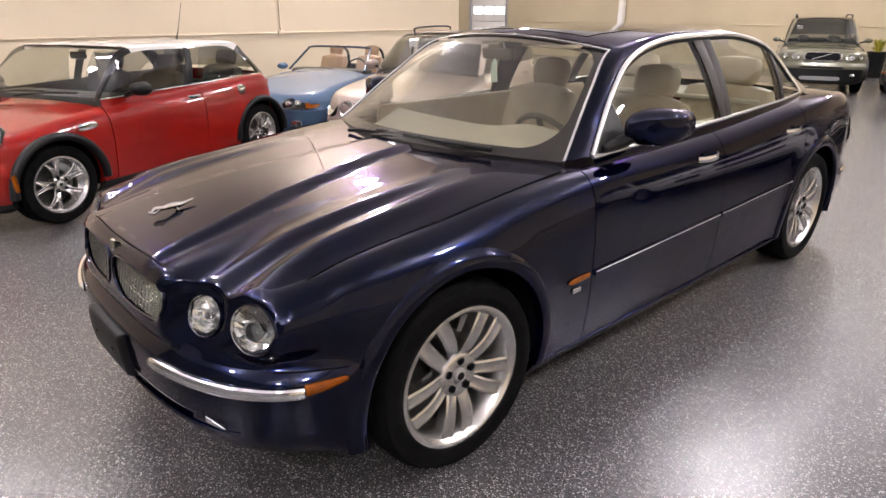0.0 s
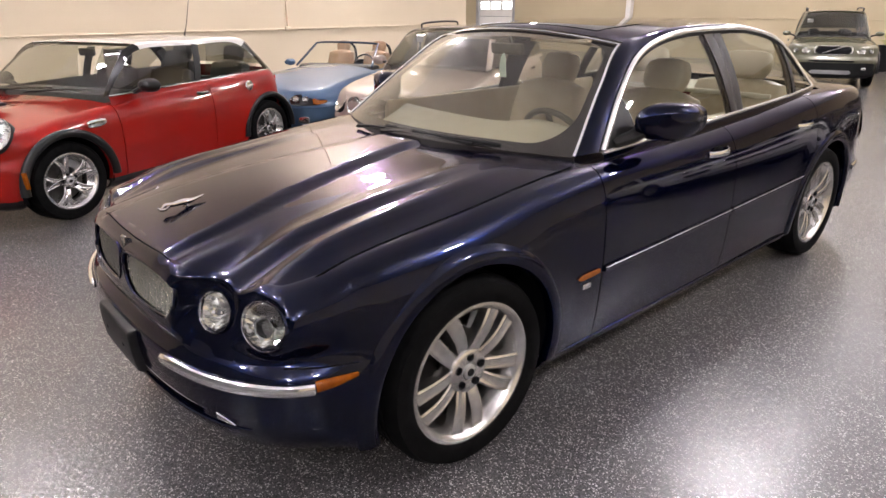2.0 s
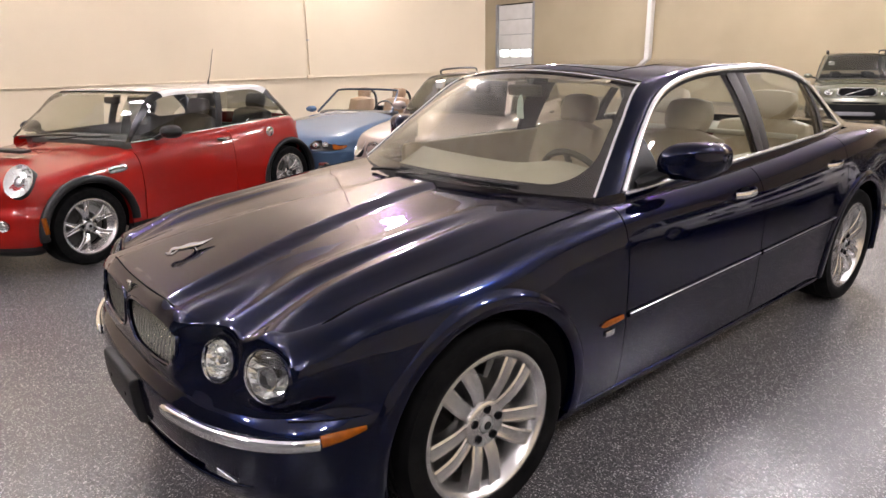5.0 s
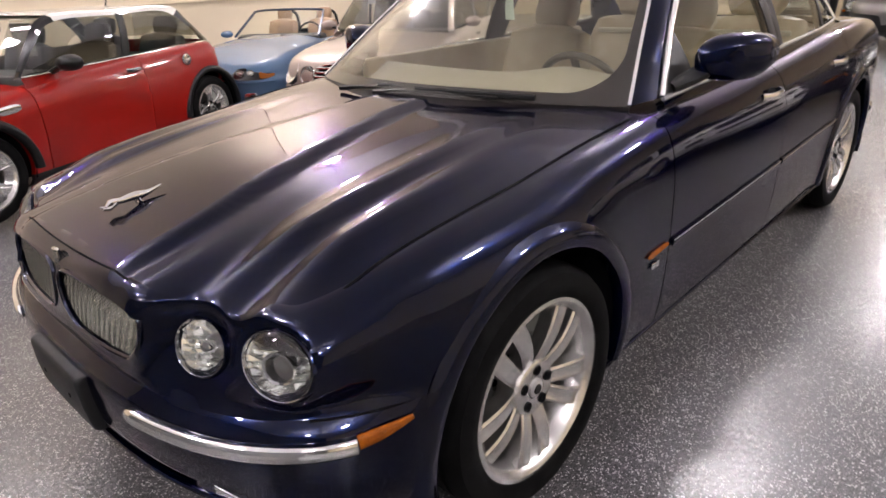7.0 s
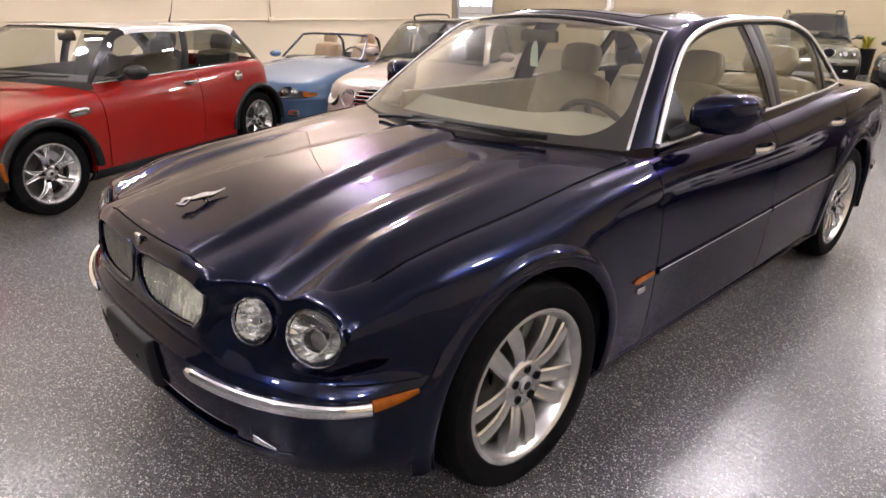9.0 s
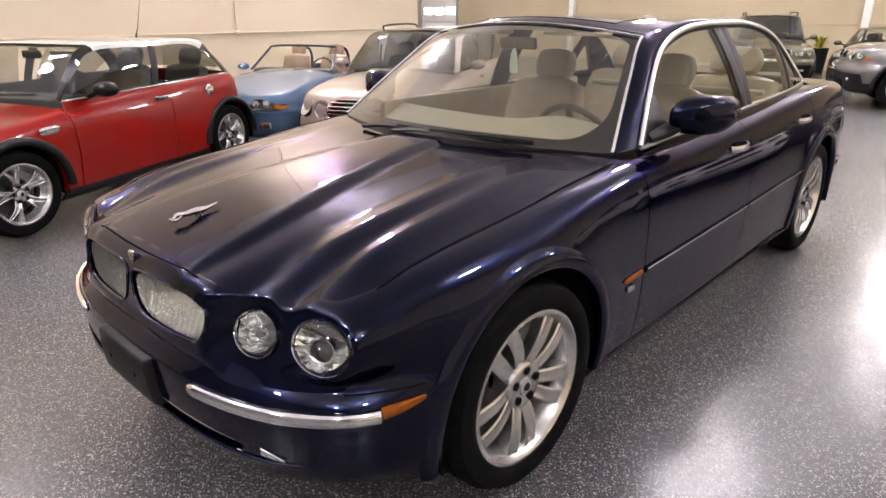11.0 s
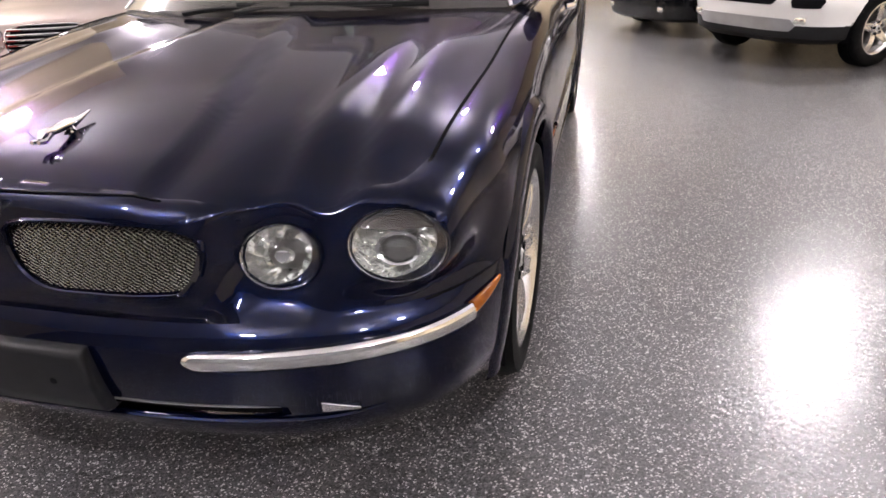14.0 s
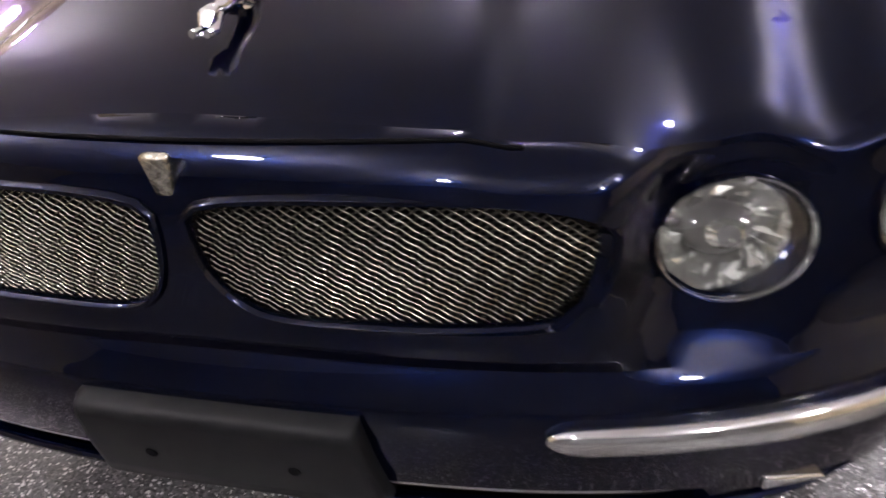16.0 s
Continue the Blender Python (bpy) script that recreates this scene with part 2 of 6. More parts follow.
def sweep(points, rx, ry=None, sides=8, up=(0, 0, 1), closed=False, cap=True, taper=None):
    """A bar of elliptic section (half sizes rx across, ry along up) along a line of points."""
    ry = rx if ry is None else ry
    p = [Vector(q) for q in points]
    rows = []
    for i, q in enumerate(p):
        if closed:
            d = (p[(i + 1) % len(p)] - p[i - 1]).normalized()
        else:
            d = (p[min(i + 1, len(p) - 1)] - p[max(i - 1, 0)]).normalized()
        s = d.cross(Vector(up))
        s = s.normalized() if s.length > 1e-5 else Vector((1, 0, 0))
        w = s.cross(d).normalized()
        k = taper[i] if taper is not None else 1
        rows.append([q + s * (rx * k * math.cos(a)) + w * (ry * k * math.sin(a)) for a in [2 * math.pi * (j + 0.5) / sides for j in range(sides)]])
    bm = grid(rows, close_u=closed, close_v=True)
    if cap and not closed:
        bm.verts.ensure_lookup_table()
        bm.faces.new(bm.verts[:sides])
        bm.faces.new(bm.verts[len(bm.verts) - sides :])
    return bm


def sstep(a, b, x):
    t = np.clip((np.asarray(x, float) - a) / (b - a), 0, 1)
    return t * t * (3 - 2 * t)


def along(keys, x):
    """Smooth values between keys of (place, value)."""
    xs, ys = np.array([k[0] for k in keys], float), np.array([k[1] for k in keys], float)
    x = np.clip(np.asarray(x, float), xs[0], xs[-1])
    i = np.clip(np.searchsorted(xs, x, side="right") - 1, 0, len(xs) - 2)
    d = np.gradient(ys, xs)
    h = xs[i + 1] - xs[i]
    t = (x - xs[i]) / h
    return (1 + 2 * t) * (1 - t) ** 2 * ys[i] + t * (1 - t) ** 2 * h * d[i] + t * t * (3 - 2 * t) * ys[i + 1] + t * t * (t - 1) * h * d[i + 1]


def cut_round(bm, centre, radius_at, to2d, back, test=None):
    """Cuts a hole, round or star-shaped, out of a skin and draws the rim's vertices onto its outline.
    to2d gives a vertex's flat place about the centre, back moves a vertex to a new flat place."""
    gone = []
    for f in bm.faces:
        c = f.calc_center_median()
        if test and not test(c):
            continue
        a, b = to2d(c)
        if math.hypot(a, b) < radius_at(math.atan2(b, a)):
            gone.append(f)
    rim = {v for f in gone for v in f.verts}
    bmesh.ops.delete(bm, geom=gone, context="FACES")
    for v in rim:
        if v.is_valid and v.link_faces:
            a, b = to2d(v.co)
            k = radius_at(math.atan2(b, a)) / max(math.hypot(a, b), 1e-6)
            back(v, a * k, b * k)
    return bm


def flange(bm, depth, way, test=None):
    """Turns the open edges of a skin inwards."""
    edges = [e for e in bm.edges if len(e.link_faces) == 1 and (test is None or test(e))]
    made = bmesh.ops.extrude_edge_only(bm, edges=edges)["geom"]
    for v in [g for g in made if isinstance(g, bmesh.types.BMVert)]:
        v.co += Vector(way(v.co)) * depth
    return bm


# ---- car skins ----
class Skin:
    """A car's lower body: outlines in plan, stacked by a profile, turning over into the top surface."""

    def __init__(self, width, front, rear, power, low, belt, turn, rise, ztop):
        self.width, self.front, self.rear, self.power = width, front, rear, power
        self.low, self.belt, self.turn, self.rise, self.ztop = low, belt, turn, rise, ztop

    def outline(self, side_y, n_front, n_rear):
        """Half of the plan: points, the way inwards, its length, and the shares of front and rear."""
        out = []
        (yf, df), (yr, dr) = self.front, self.rear
        for quarter, (y0, d), n, sign in (("f", (yf, df), n_front, -1), ("r", (yr, dr), n_rear, 1)):
            a = np.linspace(0, math.pi / 2, 400)
            w = float(self.width(y0))
            x, y = w * np.sin(a) ** (2 / self.power), y0 + sign * d * np.cos(a) ** (2 / self.power)
            s = np.r_[0, np.cumsum(np.hypot(np.diff(x), np.diff(y)))]
            t = np.linspace(0, s[-1], n + 1)
            pts = [(np.interp(k, s, x), np.interp(k, s, y)) for k in t][: n if quarter == "f" else n + 1]
            rows = [(px, py, -px, y0 - py, sstep(0, 0.6, abs(py - y0) / d) if quarter == "f" else 0.0, sstep(0, 0.6, abs(py - y0) / d) if quarter == "r" else 0.0) for px, py in pts]
            if quarter == "f":
                out += rows
            else:
                out += [(float(self.width(y)), y, -1.0, 0.0, 0.0, 0.0) for y in side_y]
                out += rows[::-1][1:]
        return out

    def column(self, o, zs, n_turn, n_top):
        """The points of one line of the skin, from the sill up and over, as far as the middle."""
        ox, oy, wx, wy, ff, fr = o
        reach = math.hypot(wx, wy) if ff + fr or abs(wx) != 1 else ox
        k = math.hypot(wx, wy)
        wx, wy = wx / k, wy / k
        if not (ff or fr):
            reach = ox
        pts = []
        inset = lambda z: float(along([(q[0], q[1] * (1 - ff - fr) + q[2] * ff + q[3] * fr) for q in self.low], z))
        for z in zs:
            e = inset(z)
            pts.append((ox + wx * e, oy + wy * e, z))
        e0, zb = inset(self.belt), self.belt
        r = self.turn[0] * (1 - ff - fr) + self.turn[1] * ff + self.turn[2] * fr
        p = self.rise[0] * (1 - ff - fr) + self.rise[1] * ff + self.rise[2] * fr
        for i in range(1, n_turn + 1):
            a = math.pi / 2 * i / n_turn
            e = e0 + r * (1 - math.cos(a) ** (2 / p))
            x, y = ox + wx * e, oy + wy * e
            pts.append((x, y, zb + (float(self.ztop(x, y)) - zb) * math.sin(a) ** (2 / p)))
        for i in range(1, n_top + 1):
            e = e0 + r + (reach - e0 - r) * i / n_top
            x, y = ox + wx * e, oy + wy * e
            pts.append((x, y, float(self.ztop(x, y))))
        return pts

    def half(self, side_y, n_front, n_rear, zs, n_turn, n_top):
        return np.array([self.column(o, zs, n_turn, n_top) for o in self.outline(side_y, n_front, n_rear)])


def mirrored(bm):
    """Adds the other half, across x = 0, to a bmesh and closes the middle."""
    made = bmesh.ops.duplicate(bm, geom=bm.verts[:] + bm.edges[:] + bm.faces[:])["geom"]
    vs = [g for g in made if isinstance(g, bmesh.types.BMVert)]
    bmesh.ops.scale(bm, vec=(-1, 1, 1), verts=vs)
    bmesh.ops.reverse_faces(bm, faces=[g for g in made if isinstance(g, bmesh.types.BMFace)])
    bmesh.ops.remove_doubles(bm, verts=[v for v in bm.verts if abs(v.co.x) < 2e-4], dist=4e-4)
    return bm


def split_off(bm, test):
    """Takes the faces whose middle passes the test out of bm, into a bmesh of their own."""
    out = bm.copy()
    bmesh.ops.delete(out, geom=[f for f in out.faces if not test(f.calc_center_median())], context="FACES")
    bmesh.ops.delete(bm, geom=[f for f in bm.faces if test(f.calc_center_median())], context="FACES")
    return out


# ---- wheels ----
def tyre_mesh(radius, rim, width):
    h, s = width / 2, radius - rim
    prof = [(rim - 0.012, -h * 0.80), (rim, -h * 0.90), (rim + 0.012, -h * 0.97), (rim + s * 0.45, -h), (radius - s * 0.2, -h * 0.95), (radius - 0.010, -h * 0.84), (radius - 0.002, -h * 0.70)]
    for g in (-0.45, -0.15, 0.15, 0.45):
        prof += [(radius, h * (g - 0.055)), (radius - 0.007, h * (g - 0.05)), (radius - 0.007, h * (g + 0.05)), (radius, h * (g + 0.055))]
    prof += [(r, -x) for r, x in prof[6::-1]]
    return lathe(prof, 72)


def spoke_mesh(angle, r0, r1, w0, w1, x0, x1, thick, skew=0.0):
    """One spoke, tapered and rounded, from the hub outwards, in the plane of y and z; x outwards."""
    rows = []
    n = 7
    for i in range(n):
        t = i / (n - 1)
        r, w = r0 + (r1 - r0) * t, (w0 + (w1 - w0) * t) / 2
        x = x0 + (x1 - x0) * t + 0.012 * math.sin(math.pi * t)
        a = angle + skew * (1 - t)
        c, s = math.cos(a), math.sin(a)
        sec = [(-w, -thick), (-w, -0.004), (-w * 0.72, 0.0), (-w * 0.3, -0.003), (w * 0.3, -0.003), (w * 0.72, 0.0), (w, -0.004), (w, -thick)]
        rows.append([(x + d, r * c - q * s, r * s + q * c) for q, d in sec])
    return grid(rows, close_v=True)


def wheel(parent, at, side, radius, rim, width, spokes, name="wheel", material=None, turn=0.0, face=0.0, scale_label="silver alloy wheel with black tyre"):
    """A wheel with its tyre, rim barrel, spokes, hub, dark bolt-hole discs, cap, disc and caliper; side is +1 or -1."""
    material = material or M_ALLOY
    hub = new(name)
    hub.parent = parent
    hub.matrix_basis = pose(*at) @ Matrix.Diagonal((side, 1, 1, 1)) @ pose(0, 0, 0, turn, 0, 0)
    tagged(hub, scale_label)
    h = width / 2
    part("tyre", tyre_mesh(radius, rim, width), M_TYRE, hub)
    lip = h * 0.9 + face
    prof = [(rim - 0.012, -h * 0.8), (rim - 0.05, -h * 0.6), (rim - 0.055, h * 0.35), (rim - 0.030, lip - 0.022), (rim - 0.022, lip - 0.006), (rim - 0.010, lip + 0.003), (rim + 0.004, lip + 0.001), (rim + 0.007, lip - 0.010), (rim - 0.002, lip - 0.02)]
    part("rim", lathe(prof, 72), material, hub)
    for a, w0, w1, skew in spokes:
        part("spoke", spoke_mesh(a, 0.055, rim - 0.028, w0, w1, lip - 0.035, lip - 0.012, 0.045, skew), material, hub)
    hr = 0.082 if rim > 0.25 else 0.062
    part("hub", lathe([(0.0, lip - 0.028), (0.028, lip - 0.028), (0.031, lip - 0.022), (hr - 0.012, lip - 0.019), (hr - 0.003, lip - 0.024), (hr, lip - 0.036), (hr, lip - 0.09), (0, lip - 0.09)], 40), material, hub)
    part("centre_cap", lathe([(0.0, lip - 0.013), (0.020, lip - 0.014), (0.026, lip - 0.017), (0.028, lip - 0.026)], 32), M_STEEL, hub)
    part("cap_badge", lathe([(0.0, lip - 0.0105), (0.013, lip - 0.0105), (0.015, lip - 0.0135)], 20), M_DARK, hub)
    for k in range(5):
        a = 2 * math.pi * k / 5 + 0.3
        # near-black disc: the shade inside a bolt hole put into its colour
        bm = lathe([(0.0, -0.003), (0.011, -0.003), (0.0145, 0.0), (0.0145, -0.012)], 12)
        bmesh.ops.translate(bm, vec=(lip - 0.0165, 0.055 * math.cos(a), 0.055 * math.sin(a)), verts=bm.verts)
        part("bolt_hole_disc", bm, M_VOID, hub, "dark disc for a shaded wheel bolt hole")
    part("brake_disc", lathe([(0.06, -0.01), (rim * 0.72, -0.01), (rim * 0.72, -0.035), (0.06, -0.035)], 48), M_DISC, hub)
    cal = lathe([(rim * 0.52, 0.02), (rim * 0.80, 0.02), (rim * 0.80, -0.06), (rim * 0.52, -0.06), (rim * 0.52, 0.02)], 14, arc=(0.2 - radians(turn), 1.2 - radians(turn)))
    part("brake_caliper", cal, M_STEEL, hub)
    return hub


def arch_liner(parent, at, side, radius, width):
    """The dark inside of a wheel arch."""
    bm = lathe([(radius, 0.0), (radius, -width), (0.05, -width)], 40, arc=(-0.25, math.pi + 0.25))
    bmesh.ops.transform(bm, matrix=pose(*at) @ Matrix.Diagonal((side, 1, 1, 1)), verts=bm.verts)
    return part("wheel_arch_liner", bm, M_VOID, parent)


def lamp_unit(parent, at, axis, radius, projector=False, name="headlamp", rim_material=None, squash=1.0, surround=None, depth=1.0):
    """A round lamp: reflector bowl with facets, bulb or lens, rim and clear dome."""
    z = Vector(axis).normalized()
    drop = -0.10 * radius
    x = Vector((0, 0, 1)).cross(z).normalized()
    y = z.cross(x)
    m = Matrix.Translation(at) @ Matrix((x, y, z)).transposed().to_4x4() @ Matrix.Diagonal((1, squash, depth, 1))
    lamp = new(name)
    lamp.parent = parent
    lamp.matrix_basis = m
    tagged(lamp, "round clear headlamp with chrome reflector")
    rows, n = [], 30
    rng = random.Random(int(radius * 1e4))
    for k in range(n):
        a = 2 * math.pi * k / n
        rows.append([(r * radius * math.cos(a), r * radius * math.sin(a), d + (rng.uniform(-0.012, 0.012) if 0.3 < r < 0.93 else 0)) for r, d in ((0.985, -0.001), (0.94, -0.012), (0.78, -0.035), (0.6, -0.05), (0.42, -0.06), (0.2, -0.066))])
    part("reflector", grid(rows, close_u=True), M_REFLECTOR, lamp, smooth=False)
    if projector:
        part("projector_lens", lathe([(0, 0.012), (0.018, 0.010), (0.031, 0.001), (0.036, -0.012), (0.038, -0.05), (0, -0.06)], 40, "z"), M_CLEAR, lamp).matrix_basis = pose(0, drop, 0)
        part("lens_ring", lathe([(0.036, -0.008), (0.043, -0.006), (0.045, -0.016), (0.045, -0.06)], 40, "z"), M_CHROME, lamp).matrix_basis = pose(0, drop, 0)
        part("lens_back", lathe([(0, -0.03), (0.034, -0.03), (0.035, -0.05)], 32, "z"), M_DISC, lamp).matrix_basis = pose(0, drop, 0)
        rows = []
        for u in np.linspace(-0.80, 0.80, 21):
            y0, y1 = 0.43 + 0.10 * u * u, max(0.435 + 0.10 * u * u, math.sqrt(0.84**2 - min(0.83, abs(u)) ** 2))
            rows.append([(u * radius, y * radius, d) for y, d in ((y0, -0.034), (y0, -0.004), (y0 + 0.03 * (y1 - y0), -0.0035), (y0 + 0.97 * (y1 - y0), -0.006), (y1, -0.03))])
        part("lamp_shade", grid(rows), M_SHADE, lamp, "dark glossy shade over the projector lens")
    else:
        part("bulb_shade", lathe([(0, -0.012), (0.014, -0.014), (0.02, -0.024), (0.02, -0.06), (0.0, -0.066)], 28, "z"), M_CHROME, lamp)
        part("bulb_holder", lathe([(0.02, -0.03), (0.034, -0.045), (0.036, -0.06)], 28, "z"), M_DISC, lamp)
    part("lamp_rim", lathe([(radius * 0.978, -0.004), (radius * 0.983, 0.0005), (radius * 0.992, 0.001), (radius * 0.998, -0.004), (radius * 1.0, -0.02)], 64, "z"), rim_material or M_CHROME, lamp)
    if surround is not None:
        part("lamp_surround", lathe([(radius * 0.985, -0.006), (radius * 1.005, 0.0005), (radius * 1.02, 0.0010), (radius * 1.04, -0.002), (radius * 1.06, -0.012)], 64, "z"), surround, lamp)
    if depth < 1:
        part("lamp_shell", lathe([(radius, -0.003 / depth), (radius * 1.012, -0.004 / depth), (radius * 1.03, -0.09 / depth)], 40, "z"), M_DARK, lamp)
    dome = part("lamp_glass", lathe([(0.0, 0.024), (radius * 0.3, 0.0225), (radius * 0.55, 0.0185), (radius * 0.75, 0.013), (radius * 0.9, 0.006), (radius * 0.965, 0.0)], 48, "z"), M_CLEAR, lamp)
    dome.visible_shadow = False
    return lamp


# ---- the hall ----
FLOOR_Z = 0.0
def slab(name, lo, hi, material, label, category, bevel=0.0):
    c = [(a + b) / 2 for a, b in zip(lo, hi)]
    s = [b - a for a, b in zip(lo, hi)]
    return tagged(part(name, box(*s, c, bevel), material, smooth=False), label, category, kind="structure")


XL, YB, YF, XR, TOP, XFAR = -8.0, 18.0, -9.0, 9.5, 5.6, -21.0
slab("floor", (XFAR, YF, -0.2), (XR, YB, 0.0), M_FLOOR, "grey speckled glossy epoxy flake floor", "floor")
slab("wall_west", (XL - 0.25, YF, 0), (XL, 8.35, TOP), M_WALL, "cream painted hall wall with a thin ledge line", "wall")
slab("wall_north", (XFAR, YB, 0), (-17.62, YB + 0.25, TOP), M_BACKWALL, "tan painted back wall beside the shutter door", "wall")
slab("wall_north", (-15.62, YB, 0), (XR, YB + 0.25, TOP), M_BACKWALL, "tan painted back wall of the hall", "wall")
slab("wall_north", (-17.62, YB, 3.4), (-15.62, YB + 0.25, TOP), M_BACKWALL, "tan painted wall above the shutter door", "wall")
# unseen south wall, darkened only to shape the reflections
slab("wall_south", (XFAR, YF - 0.25, 0), (XR, YF, TOP), M_SOUTH, "unseen hall wall, kept dark for the saloon's reflections", "wall")
slab("wall_east", (XR, YF, 0), (XR + 0.25, YB, TOP), M_WALL, "cream painted hall wall", "wall")
slab("wall_far_west", (XFAR - 0.25, YF, 0), (XFAR, YB, TOP), M_WALL, "cream painted hall wall", "wall")
slab("ceiling", (XFAR, YF, TOP), (XR, YB, TOP + 0.2), M_CEIL, "off-white painted hall ceiling", "ceiling")
# the ledge lines that run along the walls, and the conduit
slab("trim", (XL, YF, 1.165), (XL + 0.022, 8.35, 1.185), M_WALL, "thin painted ledge along the wall", "trim", 0.004)
slab("trim", (-15.5, YB - 0.022, 1.13), (XR, YB, 1.15), M_BACKWALL, "thin painted ledge along the wall", "trim", 0.004)


def conduit(x, y, z0, z1):
    ob = empty("electric_conduit", pose(x, y, z0), "thin cream-painted conduit running up the wall", "conduit")
    part("pipe", lathe([(0.013, 0.0), (0.013, z1 - z0)], 12, "z"), M_WALL, ob)
    part("junction_box", box(0.04, 0.10, 0.07, (0.0, 0, 0.0), 0.008), M_WALL, ob)
    for k in range(3):
        part("pipe_clip", box(0.03, 0.05, 0.02, (0, 0, 0.6 + k * 1.1), 0.004), M_STEEL, ob)


conduit(XL + 0.02, 4.25, 1.18, 5.2)


def pilaster(x):
    ob = tagged(part("pilaster", box(0.17, 0.18, TOP, (x, YB - 0.09, TOP / 2), 0.01), M_WHITE), "white painted steel post against the tan back wall", "post", "posts of the back wall", "structure")


pilaster(-10.45)
pilaster(-2.0)


def shutter_door():
    ob = empty("door_1", pose(-16.62, YB + 0.1, 0), "white sectional shutter door with a row of small windows", "door")
    ob["kind"] = "structure"
    for k in range(6):
        z = 0.28 + 0.56 * k
        panel = part("door_panel", box(1.98, 0.06, 0.55, (0, 0, z), 0.012), M_WHITE, ob)
        if k == 2:
            for j in range(3):
                part("window_pane", box(0.46, 0.02, 0.26, (-0.6 + 0.6 * j, -0.035, 1.53), 0.006), M_PANE, panel)
    for s in (-1, 1):
        part("door_jamb", box(0.12, 0.14, 3.4, (s * 1.0, -0.04, 1.7), 0.008), M_STEEL, ob)


M_PANE = mat("daylit_pane", (0.9, 0.95, 1.0), 0.3, emit=5.0)
shutter_door()


def bay_lamp(x, y, share):
    """A high-bay lamp: housing, bell with an added glow for the ceiling, and the glowing disc that lights the hall."""
    ob = empty("ceiling_lamp", pose(x, y, LAMP_Z), "round white high-bay lamp, unseen, placed from its reflection or added as fill", "lamp", "lamps of the hall")
    part("housing", lathe([(0, 0.42), (0.10, 0.42), (0.12, 0.36), (0.12, 0.20), (0.07, 0.16)], 24, "z"), M_STEEL, ob)
    part("bell", lathe([(0.07, 0.17), (0.16, 0.12), (0.23, 0.0), (0.235, 0.0), (0.17, 0.13), (0.075, 0.185)], 36, "z"), M_BELL_GLOW, ob)
    part("cord", lathe([(0.012, 0.42), (0.012, TOP - LAMP_Z)], 8, "z"), M_STEEL, ob)
    part("bulb", lathe([(0, 0.03), (0.06, 0.04), (0.07, 0.09), (0.04, 0.15)], 20, "z"), M_BULB, ob)
    d = bpy.data.lights.new("bay_light", "AREA")
    d.shape, d.size, d.energy, d.color = "DISK", 0.44, LAMP_POWER * share, (0.96, 0.90, 0.92)
    light = new("bay_light", d)
    light.matrix_basis = pose(x, y, LAMP_Z - 0.01)


# glow added to the bells to brighten the ceiling that the paint reflects
M_BELL_GLOW = mat("glowing_bell", (0.97, 0.91, 0.95), 0.4, emit=235.0)
M_BULB = mat("lamp_bulb", (1.0, 0.92, 0.8), 0.4, emit=6.0)
# inferred lamps and added fill lamps are built alike
for lx, ly, share in LAMPS:
    bay_lamp(lx, ly, share)


# ---- the dark blue saloon ----
HW = 0.94
sal_width = lambda y: along([(-0.3, 0.925), (0.0, 0.94), (0.6, 0.943), (1.6, 0.94), (2.6, 0.932), (3.0, 0.932), (3.45, 0.915)], y)
ZC = [(-0.85, 0.755), (-0.72, 0.79), (-0.55, 0.832), (-0.3, 0.88), (0.0, 0.92), (0.3, 0.953), (0.55, 0.972), (0.8, 0.985), (3.2, 1.06), (3.6, 1.035), (4.2, 0.97)]
ZE = [(-0.85, 0.735), (-0.6, 0.785), (-0.3, 0.845), (0.0, 0.885), (0.35, 0.931), (0.69, 0.959), (1.2, 0.974), (2.0, 1.0), (2.9, 1.035), (3.3, 1.035), (3.8, 1.0), (4.2, 0.94)]


def sal_top(x, y):
    """The height of bonnet, cowl, belt and boot: a crown with the four long ridges and the raised middle."""
    ax = abs(x)
    zc, ze = along(ZC, y), along(ZE, y)
    z = ze + (zc - ze) * (1 - (ax / 0.77) ** (2.2 + 2.6 * sstep(-0.5, 0.3, y)))
    f = 1 - sstep(-0.25, 0.6, y)
    z += 0.021 * f * (1 - 0.2 * sstep(-0.5, 0.1, y)) * sstep(-0.80, -0.66, y) * math.exp(-(((ax - 0.545 + 0.02 * (y + 0.6)) / 0.046) ** 2))
    z += 0.022 * f * (1 - 0.2 * sstep(-0.5, 0.1, y)) * sstep(-0.80, -0.66, y) * math.exp(-(((ax - 0.690 + 0.045 * (y + 0.6)) / 0.046) ** 2))
    z -= 0.046 * sstep(0.38, 0.56, ax) * (1 - sstep(-0.70, -0.36, y)) * (1 - sstep(0.80, 0.90, ax))
    half = 0.31 - 0.17 * sstep(-0.75, 0.5, y)
    z += 0.017 * sstep(-0.84, -0.6, y) * (1 - sstep(0.35, 0.75, y)) * (1 - sstep(half - 0.030, half + 0.018, ax))
    return z


SAL_LOW = [  # height, inset at the side, front and rear
    (0.165, 0.12, 0.29, 0.36), (0.185, 0.065, 0.235, 0.32), (0.205, 0.044, 0.17, 0.27), (0.235, 0.032, 0.105, 0.20), (0.30, 0.020, 0.032, 0.07),
    (0.40, 0.008, 0.005, 0.012), (0.47, 0.004, 0.0, 0.0), (0.515, 0.002, 0.003, 0.004), (0.54, 0.001, 0.018, 0.02), (0.565, 0.0, 0.044, 0.035), (0.59, 0.0, 0.056, 0.04), (0.62, 0.0, 0.060, 0.045)]
